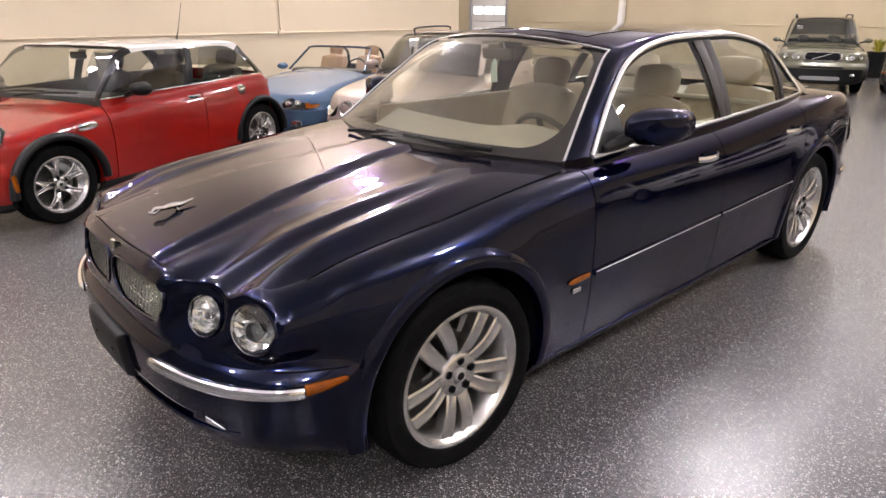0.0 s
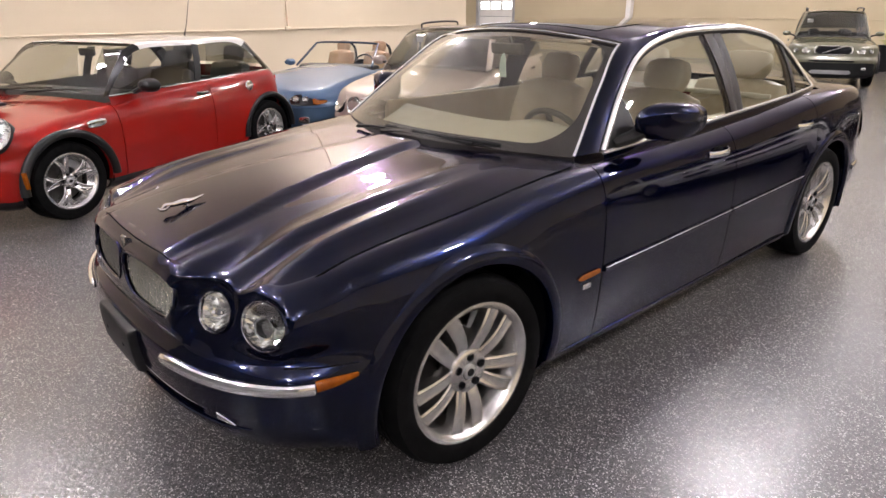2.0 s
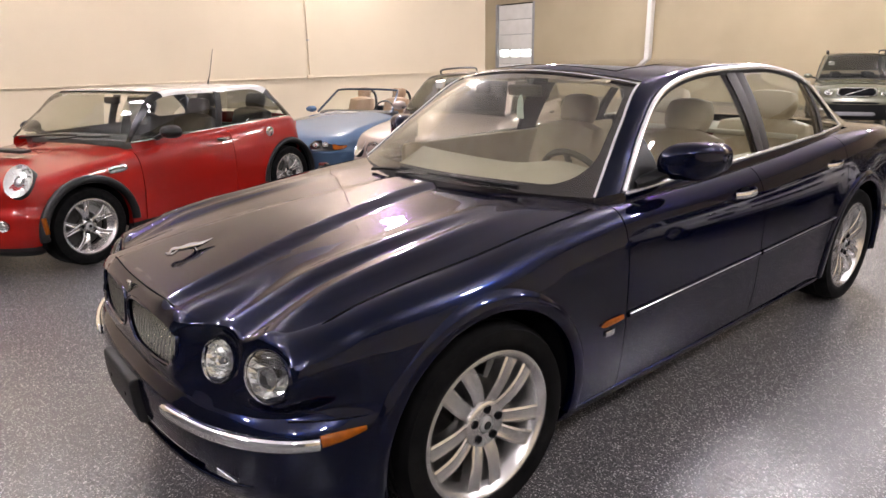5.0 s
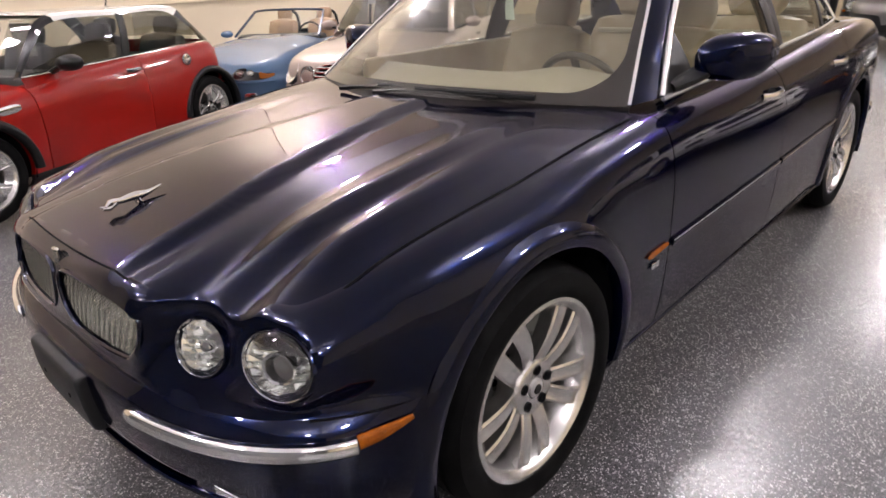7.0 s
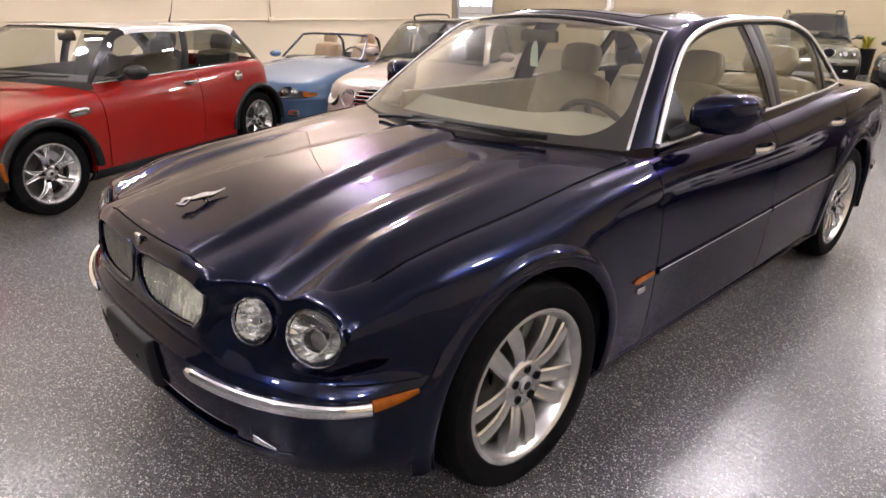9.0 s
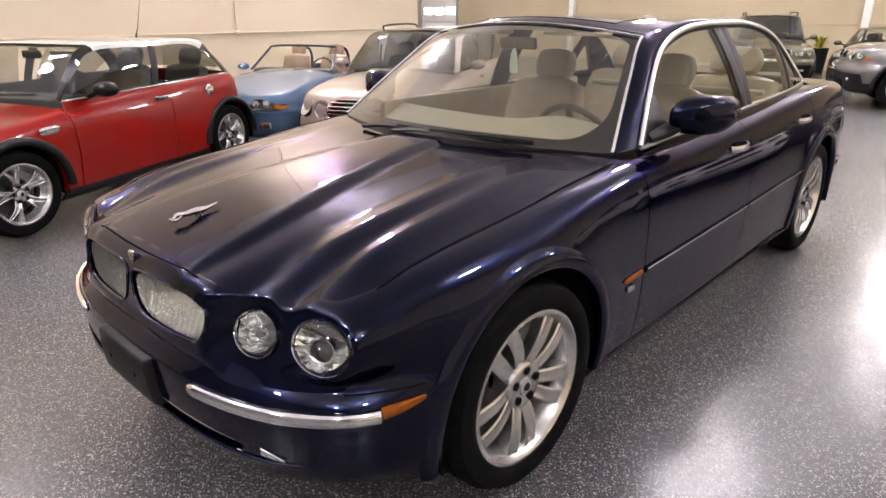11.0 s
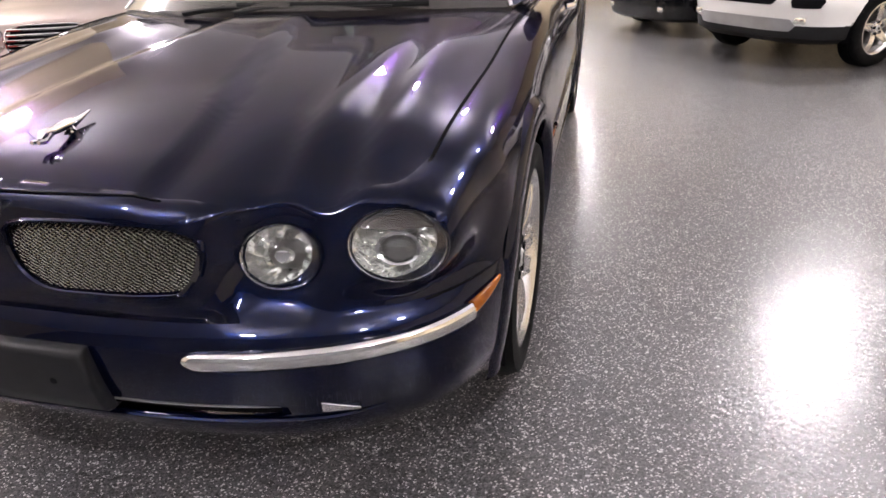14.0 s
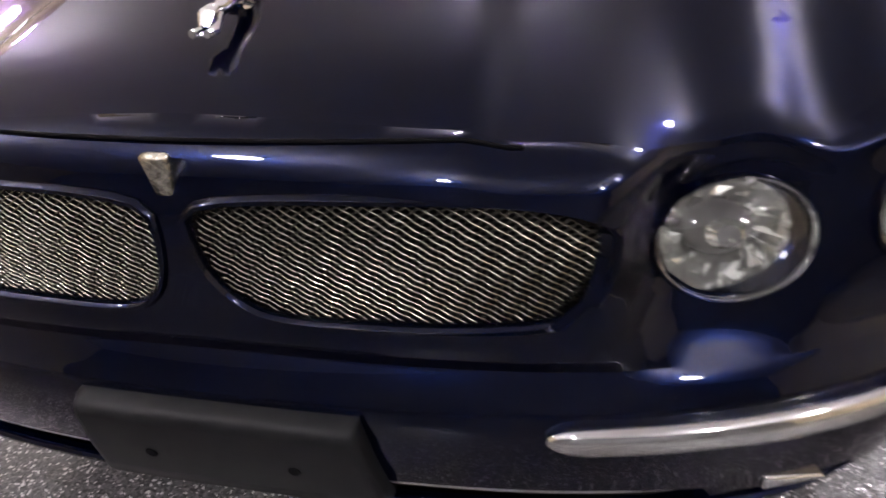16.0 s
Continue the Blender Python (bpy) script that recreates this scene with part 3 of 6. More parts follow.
SAL = Skin(sal_width, (-0.3, 0.535), (3.45, 0.68), 2.72, SAL_LOW, 0.62, (0.127, 0.075, 0.12), (3.3, 3.0, 2.8), sal_top)
WHEELS = [(0.012, "front"), (3.034, "rear")]
WR = 0.347
SEAMS = (0.70, 1.77, 2.77)


GX, GZ = 0.203, 0.680
GRILLE = smoothed([(0.016, 0.712), (0.024, 0.738), (0.07, 0.749), (0.20, 0.753), (0.34, 0.749), (0.408, 0.734), (0.422, 0.707), (0.410, 0.653), (0.374, 0.620), (0.28, 0.610), (0.17, 0.609), (0.095, 0.611), (0.055, 0.625), (0.026, 0.661)], 120, True)
_ga = np.arctan2(GRILLE[:, 1] - GZ, GRILLE[:, 0] - GX)
_go = np.argsort(_ga)
_ga, _gr = _ga[_go], np.hypot(GRILLE[:, 1] - GZ, GRILLE[:, 0] - GX)[_go]


def grille_radius(t, k=1.0):
    return float(np.interp(t, _ga, _gr, period=2 * math.pi)) * k


LAMPS_AT = [  # place, turn outwards and upwards, radius, height to width
    ((0.536, -0.692, 0.669), 11.5, 22.0, 0.078, 0.80, False), ((0.755, -0.643, 0.688), 12.0, 20.0, 0.094, 0.74, True)]


def lamp_axis(az, el):
    a, e = radians(az), radians(el)
    return Vector((math.sin(a) * math.cos(e), -math.cos(a) * math.cos(e), math.sin(e)))


ARCH_LINES = []


def side_x(y, z):
    """How far out the side of the saloon stands at a place seen from the side."""
    w = float(sal_width(y))
    if y < SAL.front[0]:
        w *= (1 - min(0.99, ((SAL.front[0] - y) / SAL.front[1]) ** SAL.power)) ** (1 / SAL.power)
    if z <= SAL.belt:
        return w - float(along([(q[0], q[1]) for q in SAL_LOW], z))
    r, p = SAL.turn[0], SAL.rise[0]
    h = min(0.98, (z - SAL.belt) / (float(sal_top(w - 0.1, y)) - SAL.belt))
    return w - r * (1 - (1 - h**p) ** (1 / p))


def sal_body():
    ys = []
    edges = [-0.3, -0.02, *SEAMS, 3.45]
    for a, b in zip(edges[:-1], edges[1:]):
        lo = a + (0.003 if a in SEAMS else 0)
        hi = b - (0.003 if b in SEAMS else 0)
        n = max(3, int((b - a) / (0.018 if a < 0.6 else 0.03)))
        ys += list(np.linspace(lo, hi, n + 1)[(1 if a == -0.3 else 0 if a in SEAMS else 1):])
    zs = sorted([*np.linspace(0.165, 0.235, 7), *np.linspace(0.243, 0.555, 20), *np.linspace(0.5585, 0.62, 6)])
    pts = SAL.half(ys, 56, 26, zs, 18, 26)
    n_ring = len(zs) + 18
    # arch lips stand out a little round the wheels
    for wy, _ in WHEELS:
        r = np.hypot(pts[..., 1] - wy, pts[..., 2] - WR)
        k = (1 - sstep(0.41, 0.56, r)) * sstep(0.70, 0.80, pts[..., 0])
        pts[..., 0] += 0.008 * k
    # the grille stands in a housing of its own, a little proud of the lamps
    ax, ay, az = pts[..., 0], pts[..., 1], pts[..., 2]
    pts[..., 1] -= 0.022 * (1 - sstep(0.430, 0.505, ax)) * sstep(0.555, 0.585, az) * (1 - sstep(-0.74, -0.50, ay))
    # flat seats for the lamps
    for (cx, cy, cz), out, el, r, sq, _ in LAMPS_AT:
        n = lamp_axis(out, el)
        flat = cy + 0.004 - (n.x * (ax - cx) + n.z * (az - cz)) / n.y
        d = np.hypot((ax - cx) / r, (az - cz) / (r * sq))
        near = sstep(0.545, 0.585, az) * sstep(0.40, 0.47, ax) * (1 - sstep(0.10, 0.2, np.abs(pts[..., 1] - flat)))
        gap = flat - pts[..., 1]
        pts[..., 1] += near * np.where(gap > 0, (1 - sstep(1.05, 2.3, d)) * gap, (1 - sstep(1.05, 1.7, d)) * gap)
    car = empty("saloon_car", pose(0, 0, 0), "dark blue four-door saloon with chrome trim, parked on the speckled floor", "car")
    ring = grid(pts[:, : n_ring])
    top = grid(pts[:, n_ring - 1 :])

    def to_yz(wy):
        return lambda c: (c[1] - wy, c[2] - WR)

    def put_yz(wy):
        def back(v, a, b):
            v.co.y, v.co.z = wy + a, WR + b
        return back

    for wy, _ in WHEELS:
        cut_round(ring, None, lambda t: 0.402, to_yz(wy), put_yz(wy), lambda c: c[0] > 0.6)
        rim = [v for v in ring.verts if v.co.x > 0.6 and abs(math.hypot(v.co.y - wy, v.co.z - WR) - 0.402) < 1e-4]
        turn = np.array([(math.atan2(v.co.z - WR, v.co.y - wy) + math.pi / 2) % (2 * math.pi) - math.pi / 2 for v in rim])
        line = np.polyfit(turn, [v.co.x for v in rim], 6)
        for v, t in zip(rim, turn):
            v.co.x = float(np.polyval(line, t))
        ARCH_LINES.append([(float(np.polyval(line, t)), wy + 0.402 * math.cos(t), WR + 0.402 * math.sin(t)) for t in np.linspace(turn.min(), turn.max(), 60) if WR + 0.402 * math.sin(t) > 0.225])

    def hole(cx, cz, radius_at):
        def back(v, a, b):
            n = v.normal if v.normal.length > 0.5 else Vector((0, -1, 0))
            dx, dz = cx + a - v.co.x, cz + b - v.co.z
            dy = -(n.x * dx + n.z * dz) / n.y if abs(n.y) > 0.25 else 0
            v.co.x, v.co.z, v.co.y = cx + a, cz + b, v.co.y + dy
        ring.normal_update()
        cut_round(ring, None, radius_at, lambda c: (c[0] - cx, c[2] - cz), back, lambda c: c[1] < -0.35)

    sup = lambda a, b, n: (lambda t: 1 / ((abs(math.cos(t)) / a) ** n + (abs(math.sin(t)) / b) ** n) ** (1 / n))
    for (cx, _, cz), out, el, r, sq, _ in LAMPS_AT:
        hole(cx, cz, sup(r * 0.94 * math.cos(radians(out)), r * sq * 0.92 * math.cos(radians(el)), 2))
    hole(GX, GZ, grille_radius)
    hole(0.29, 0.369, sup(0.27, 0.017, 5))
    # the middle of the lower intake
    bmesh.ops.delete(ring, geom=[f for f in ring.faces if (lambda c: c.y < -0.7 and c.x < 0.04 and abs(c.z - 0.369) < 0.015)(f.calc_center_median())], context="FACES")
    # gaps between the panels
    gaps = lambda c: (any(abs(c.y - s) < 0.0029 for s in SEAMS) and c.z > 0.239) or (0.235 < c.z < 0.243 and 0.4 < c.y < 2.6)
    bmesh.ops.delete(ring, geom=[f for f in ring.faces if gaps(f.calc_center_median())], context="FACES")
    inwards = lambda p: (-0.9 if p[0] > 0.02 else 0, 0.25 if p[1] < 0 else -0.25 if p[1] > 3.4 else 0, -0.1)
    panels = []
    for name, test, label in (
        ("front_bumper", lambda c: c.z < 0.558 and c.y < 0.0, ""),
        ("rear_bumper", lambda c: c.z < 0.558 and c.y > 3.2, ""),
        ("sill", lambda c: c.z < 0.239, ""),
    ):
        piece = flange(split_off(ring, test), 0.03, inwards, lambda e: all(v.co.x > 0.02 for v in e.verts))
        if name == "sill":
            other = piece.copy()
            bmesh.ops.scale(other, vec=(-1, 1, 1), verts=other.verts)
            bmesh.ops.reverse_faces(other, faces=other.faces)
            panels += [(name, piece), (name, other)]
        else:
            panels.append((name, mirrored(piece)))
    for name, lo, hi in (("front_wing", -2, SEAMS[0]), ("front_door", SEAMS[0], SEAMS[1]), ("rear_door", SEAMS[1], SEAMS[2]), ("rear_wing", SEAMS[2], 9)):
        piece = split_off(ring, lambda c: lo < c.y < hi)
        flange(piece, 0.02, inwards, lambda e: all(v.co.x > 0.02 for v in e.verts))
        if name == "front_wing":
            panels.append(("nose_panel", mirrored(piece)))
        else:
            panels.append((name, piece))
            other = piece.copy()
            bmesh.ops.scale(other, vec=(-1, 1, 1), verts=other.verts)
            bmesh.ops.reverse_faces(other, faces=other.faces)
            panels.append((name, other))
    cowl = lambda x: 0.46 + 0.24 * (abs(x) / 0.78) ** 2.0
    bonnet = split_off(top, lambda c: c.y < cowl(c.x))
    bmesh.ops.delete(top, geom=[f for f in top.faces if (lambda c: (c.y < 3.30 - 0.15 * (c.x / 0.7) ** 2) and c.x < 0.765)(f.calc_center_median())], context="FACES")
    for v in bonnet.verts:
        if v.is_boundary and v.co.y > 0.3 and abs(v.co.y - cowl(v.co.x)) < 0.06 and v.co.x < 0.74:
            v.co.y = cowl(v.co.x)
            v.co.z = float(sal_top(v.co.x, v.co.y))
    panels.append(("bonnet", mirrored(bonnet)))
    panels.append(("boot_lid", mirrored(top)))
    for name, bm in panels:
        part(name, bm, M_BLUE, car, sharp=50)
    for wy, line in zip((w[0] for w in WHEELS), ARCH_LINES):
        first, last = (math.atan2(p[2] - WR, p[1] - wy) for p in (line[0], line[-1]))
        first, last = sorted((first % (2 * math.pi) if first > math.pi / 2 else first, last % (2 * math.pi) if last > math.pi / 2 or last < -math.pi / 2 else last))
        for side in (1, -1):
            rows = []
            for t in np.linspace(first, last, 90):
                row = []
                for r, out in ((0.397, -0.030), (0.397, 0.004), (0.4005, 0.0095), (0.408, 0.0125), (0.424, 0.0125), (0.438, 0.010), (0.447, 0.005), (0.454, -0.001), (0.462, -0.008)):
                    y, z = wy + r * math.cos(t), WR + r * math.sin(t)
                    row.append((side * (side_x(y, z) + 0.008 + out), y, z))
                rows.append(row)
            part("arch_lip", grid(rows), M_BLUE, car, "raised painted wheel arch lip", sharp=60)
    return car


SALOON = sal_body()
# a dark core that closes the car below and behind its panels
part("underbody", merged(box(1.4, 4.0, 0.10, (0, 1.75, 0.25), 0.02), box(1.2, 0.9, 0.4, (0, -0.1, 0.52), 0.05), box(1.3, 0.9, 0.5, (0, 3.5, 0.55), 0.05), box(1.46, 0.06, 0.5, (0, 0.62, 0.62), 0.02)), M_VOID, SALOON)

PAIRS = [(2 * math.pi * k / 5 - math.pi / 2 + s * 0.205, 0.046, 0.058, s * 0.11) for k in range(5) for s in (-1, 1)]
for wy, end in WHEELS:
    for side in (1, -1):
        hub = wheel(SALOON, (side * (0.818 if end == "front" else 0.795), wy, WR), side, WR, 0.259, 0.25, PAIRS, turn=-3 if end == "front" else -20)
        if end == "front":
            hub.matrix_basis = pose(side * 0.818, wy, WR, 0, 0, -1) @ Matrix.Diagonal((side, 1, 1, 1)) @ pose(0, 0, 0, -3)
        arch_liner(SALOON, (side * 0.925, wy, WR), side, 0.412, 0.36)


def body_point(x_or_t, z, out=0.0):
    """A place on the bumper's outline: t from 0 at the middle to 1 at the wheel."""
    a = x_or_t * math.pi / 2
    w, (y0, d), p = float(sal_width(-0.3)), SAL.front, SAL.power
    ox, oy = w * math.sin(a) ** (2 / p), y0 - d * math.cos(a) ** (2 / p)
    k = math.hypot(ox, oy - y0)
    ff = float(sstep(0, 0.6, abs(oy - y0) / d))
    e = float(along([(q[0], q[1] * (1 - ff) + q[2] * ff) for q in SAL_LOW], z)) - out
    return Vector((ox - ox / k * e, oy - (oy - y0) / k * e, z))


def bumper_y(x, z):
    """How far forward the bumper stands at a place seen from the front."""
    w, (y0, d), p = float(sal_width(-0.3)), SAL.front, SAL.power
    e = float(along([(q[0], q[2]) for q in SAL_LOW], z))
    return y0 - (d - e) * (1 - (abs(x) / (w - e)) ** p) ** (1 / p)


M_SATIN = varied(mat("satin_black_plastic", (0.006, 0.006, 0.007), 0.5, spec=0.22), 40, (0.005, 0.005, 0.006), (0.008, 0.008, 0.009), 0.08, 500)


def sal_front():
    for side in (1, -1):
        seam = [body_point(t, 0.557, 0.0006) for t in np.linspace(0.66, 0.985, 30)]
        part("bumper_gap", sweep([(side * p.x, p.y, p.z) for p in seam], 0.0034, 0.0028, 6), M_VOID, SALOON)
    # bright bumper strips, amber markers, number-plate holder, grilles, lower intake
    for side in (1, -1):
        def strip(t0, t1, z0, z1, n, rx, ry, name, material, label, tip):
            pts, tap = [], []
            for i in range(n):
                f = (i / (n - 1)) ** (1.7 if tip else 1.0)
                p = body_point(t0 + (t1 - t0) * f, z0 + (z1 - z0) * f, 0.006)
                pts.append((side * p.x, p.y, p.z))
                tap.append(max(0.02, math.sqrt(1 - (1 - min(1.0, f / 0.055)) ** 2)) if tip else 1.0 - 0.6 * f ** 2)
            part(name, sweep(pts, rx, ry, 16, taper=tap), material, SALOON, label)
        strip(0.180, 0.752, 0.495, 0.508, 44, 0.013, 0.0205, "bumper_strip", M_CHROME, "chrome bumper strip", True)
        strip(0.756, 0.895, 0.514, 0.528, 16, 0.010, 0.0185, "side_marker", M_AMBER, "amber side marker lamp", False)
        # small slim lamp in the lower corner
        p = body_point(0.432, 0.372, -0.007)
        m = Matrix.Translation((side * p.x, p.y, p.z)) @ Matrix.Rotation(side * 0.36, 4, "Z")
        fog = box(0.078, 0.022, 0.026, (0, 0, 0), 0.004, 3)
        for v in fog.verts:
            v.co.z = (v.co.z + 0.013) * (0.60 - side * v.co.x * 10.0) - 0.013
        bmesh.ops.transform(fog, matrix=m, verts=fog.verts)
        part("fog_lamp", fog, M_CHROME, SALOON, "slim clear fog lamp")
    holder = []
    for v, z, out in ((0.0, 0.362, -0.01), (0.02, 0.362, 0.020), (0.06, 0.368, 0.026), (0.25, 0.392, 0.027), (0.5, 0.432, 0.027), (0.85, 0.492, 0.027), (0.95, 0.505, 0.025), (0.99, 0.511, 0.018), (1.0, 0.511, -0.012)):
        w = 0.190 - 0.020 * v
        row = []
        for u, o in ((-1, -0.02), (-1, 0.6), (-0.975, 0.95), (-0.93, 1), (-0.5, 1), (0, 1), (0.5, 1), (0.93, 1), (0.975, 0.95), (1, 0.6), (1, -0.02)):
            row.append((u * w, bumper_y(u * w, z) - (out if out < 0 else out * o), z))
        holder.append(row)
    plate = part("number_plate_holder", grid(holder), M_SATIN, SALOON, "black empty number plate holder", sharp=60)
    for x in (-0.09, 0.09):
        hole = lathe([(0.0, 0.0), (0.007, 0.0005), (0.009, -0.003)], 14, "y")
        bmesh.ops.scale(hole, vec=(1, -1, 1), verts=hole.verts)
        bmesh.ops.translate(hole, vec=(x, bumper_y(x, 0.437) - 0.0275, 0.437), verts=hole.verts)
        part("screw_hole", hole, M_VOID, plate, "dark screw hole")
    back, blade, lip = [], [], []
    for i in range(41):
        t = -0.52 + 1.04 * i / 40
        p = body_point(abs(t), 0.369, -0.05)
        q = body_point(abs(t) * 0.74, 0.377, -0.008)
        s = 1 if t >= 0 else -1
        back.append([(s * p.x, p.y, 0.33), (s * p.x, p.y, 0.41)])
        blade.append((s * q.x, q.y, q.z))
        q = body_point(abs(t), 0.342 + 0.012 * max(0.0, abs(t) - 0.42) / 0.1, 0.001)
        lip.append((s * q.x, q.y, q.z))
    part("lower_intake", grid(back), M_VOID, SALOON)
    part("bumper_lip", sweep(lip, 0.007, 0.006, 8, taper=[min(1.0, 0.1 + 0.3 * min(k, 40 - k)) for k in range(41)]), M_BLUE, SALOON, "rounded painted lip below the intake")
    part("intake_blade", sweep(blade, 0.005, 0.0026, 6), M_STEEL, SALOON, "thin grey bar across the intake")


sal_front()


def nose_y(x, z):
    """How far forward the nose stands at a place seen from the front."""
    w, (y0, d), p = float(sal_width(-0.3)), SAL.front, SAL.power
    e0, r, q = 0.060, 0.075, 3.0
    h = max(0.0, min(0.96, (z - 0.62) / (float(sal_top(x, -0.74)) - 0.62)))
    e = e0 + r * (1 - (1 - h**q) ** (1 / q)) if z > 0.62 else float(along([(k[0], k[2]) for k in SAL_LOW], z))
    return y0 - (d - e) * (1 - (abs(x) / (w - e)) ** p) ** (1 / p) - 0.022 * float(1 - sstep(0.430, 0.505, abs(x))) * float(sstep(0.555, 0.585, z))


def sal_lamps():
    for at, out, el, r, sq, lens in LAMPS_AT:
        n = lamp_axis(out, el)
        for side in (1, -1):
            lamp_unit(SALOON, (side * at[0], at[1] - 0.002, at[2]), (side * n.x, n.y, n.z), r, lens, squash=sq, surround=M_BLUE)



sal_lamps()


def sal_grille():
    """Two halves of bright woven mesh behind the nose, each wire a bent bar, with body-coloured rims."""
    for side in (1, -1):
        half = new("grille")
        half.parent = SALOON
        tagged(half, "bright woven wire mesh grille half")
        inside = lambda x, z: math.hypot(x - GX, z - GZ) < grille_radius(math.atan2(z - GZ, x - GX))
        wires = []
        step = 0.0128
        for slope in (1, -1):
            c = -0.3
            while c < 0.9:
                run = []
                for i in range(90):
                    z = 0.605 + 0.155 * i / 89
                    x = c + slope * (z - 0.655) * 1.55
                    if inside(x, z):
                        weave = 0.0009 * math.sin(math.pi * (x + slope * z * 0.5) / step + (0 if slope > 0 else math.pi))
                        run.append((side * x, nose_y(x, z) + 0.012 + weave, z))
                if len(run) > 3:
                    wires.append(sweep(run[::2] if len(run) > 8 else run, 0.0014, 0.0011, 5, up=(0, 1, 0), cap=False))
                c += step
        part("wire_mesh", merged(*wires), M_WIRE, half, "bright woven wire")
        rim, back = [], []
        for k in range(72):
            t = 2 * math.pi * k / 72
            t -= math.pi
            rr = grille_radius(t)
            x, z = GX + rr * math.cos(t), GZ + rr * math.sin(t)
            rim.append((side * x, nose_y(x, z) + 0.003, z))
            back.append([(side * x, nose_y(x, z) + 0.004, z), (side * x, nose_y(x, z) + 0.06, z), (side * (GX + 0.02 * math.cos(t)), -0.66, GZ + 0.01 * math.sin(t))])
        part("grille_rim", sweep(rim, 0.006, 0.008, 8, up=(0, 1, 0), closed=True), M_BLUE, half, "blue painted rim")
        part("grille_recess", grid(back, close_u=True), M_VOID, half)
    y = nose_y(0, 0.765) + 0.002
    shield = box(0.030, 0.014, 0.046, (0, y, 0.770), 0.006, 3)
    for v in shield.verts:
        if v.co.z < 0.762:
            v.co.x *= 0.72
    part("grille_badge", shield, M_BADGE, SALOON, "small chrome shield badge")


M_TAILRED = mat("red_lamp_lens", (0.25, 0.008, 0.008), 0.12, coat=0.8)
M_BADGE = varied(mat("worn_chrome", (0.6, 0.57, 0.46), 0.25, 1.0), 160, (0.2, 0.18, 0.13), (0.85, 0.82, 0.7), 0.4, 200)
M_WIRE = mat("bright_wire", (0.15, 0.145, 0.12), 0.24, 1.0)
sal_grille()


def shut_lines():
    """The dark shut lines of the bonnet: along its front edge and down both sides."""
    front = [(x, -0.752 + 0.15 * x * x, 0) for x in np.linspace(-0.335, 0.335, 41)]
    part("bonnet_gap", sweep([(x, y, float(sal_top(x, y + 0.021)) + 0.0005) for x, y, _ in front], 0.0025, 0.002, 6), M_VOID, SALOON)
    for side in (1, -1):
        edge = smoothed([(0.770, -0.53), (0.786, -0.40), (0.799, -0.09), (0.807, 0.10), (0.812, 0.40), (0.814, 0.62)], 40)
        part("bonnet_gap", sweep([(side * x, y, float(sal_top(x, y))) for x, y in edge], 0.0042, 0.0028, 6), M_VOID, SALOON)


shut_lines()


def sal_mascot():
    """The leaping bonnet figure, one plain polished casting on its foot."""
    body = smoothed([(0, -0.665, 0.872), (0, -0.645, 0.882), (0, -0.615, 0.880), (0, -0.575, 0.884), (0, -0.535, 0.884), (0, -0.505, 0.888), (0, -0.455, 0.902)], 22)
    taper = np.interp(np.linspace(0, 1, 22), [0, 0.1, 0.3, 0.6, 0.75, 1], [0.6, 1.0, 0.85, 1.35, 0.9, 0.25])
    bms = [sweep(body, 0.0135, 0.0135, 10, taper=taper)]
    for s in (1, -1):
        bms.append(sweep([(s * 0.007, -0.635, 0.876), (s * 0.012, -0.665, 0.862), (s * 0.012, -0.69, 0.866)], 0.008, 0.008, 6, taper=[1.1, 0.9, 0.8]))
        bms.append(sweep([(s * 0.008, -0.545, 0.882), (s * 0.014, -0.555, 0.864), (s * 0.010, -0.535, 0.850), (s * 0.006, -0.525, 0.838)], 0.011, 0.010, 6, taper=[1.2, 1, 0.7, 0.5]))
    bms.append(sweep([(0, -0.56, 0.876), (0, -0.545, 0.85), (0, -0.535, 0.828)], 0.010, 0.006, 8, up=(0, 1, 0), taper=[0.9, 0.8, 1.4]))
    bms.append(sweep([(0, -0.672, 0.868), (0, -0.655, 0.880), (0, -0.636, 0.884)], 0.012, 0.012, 8, taper=[0.7, 1.25, 0.8]))
    figure = merged(*bms)
    bmesh.ops.transform(figure, matrix=Matrix.Translation((0, -0.54, 0.83)) @ Matrix.Scale(0.70, 4) @ Matrix.Translation((0, 0.54, -0.83)), verts=figure.verts)
    part("bonnet_mascot", figure, M_CHROME, SALOON, "polished chrome leaping bonnet figure")


sal_mascot()

# ---- glasshouse of the saloon ----
N_S = 73
T_LINE = smoothed([(0.825, 0.80, 0.982), (0.725, 1.04, 1.185), (0.645, 1.29, 1.325), (0.606, 1.62, 1.392), (0.598, 2.05, 1.405), (0.605, 2.42, 1.392), (0.64, 2.76, 1.305), (0.748, 3.03, 1.055)], N_S)
B_LINE = smoothed([(0.825, 0.80, 0.982), (0.822, 1.10, 0.992), (0.818, 1.45, 1.003), (0.812, 1.80, 1.014), (0.804, 2.12, 1.024), (0.795, 2.44, 1.034), (0.78, 2.74, 1.044), (0.748, 3.03, 1.055)], N_S)
E_LINE = smoothed([(0.775, 0.69, 0.968), (0.665, 0.98, 1.205), (0.585, 1.22, 1.366), (0.560, 1.55, 1.415), (0.552, 1.98, 1.427), (0.548, 2.40, 1.410), (0.585, 2.84, 1.30), (0.68, 3.32, 1.05)], N_S)
M_LINE = smoothed([(0, 0.44, 0.985), (0, 0.82, 1.245), (0, 1.13, 1.422), (0, 1.48, 1.449), (0, 1.95, 1.456), (0, 2.45, 1.436), (0, 2.97, 1.30), (0, 3.48, 1.065)], N_S)
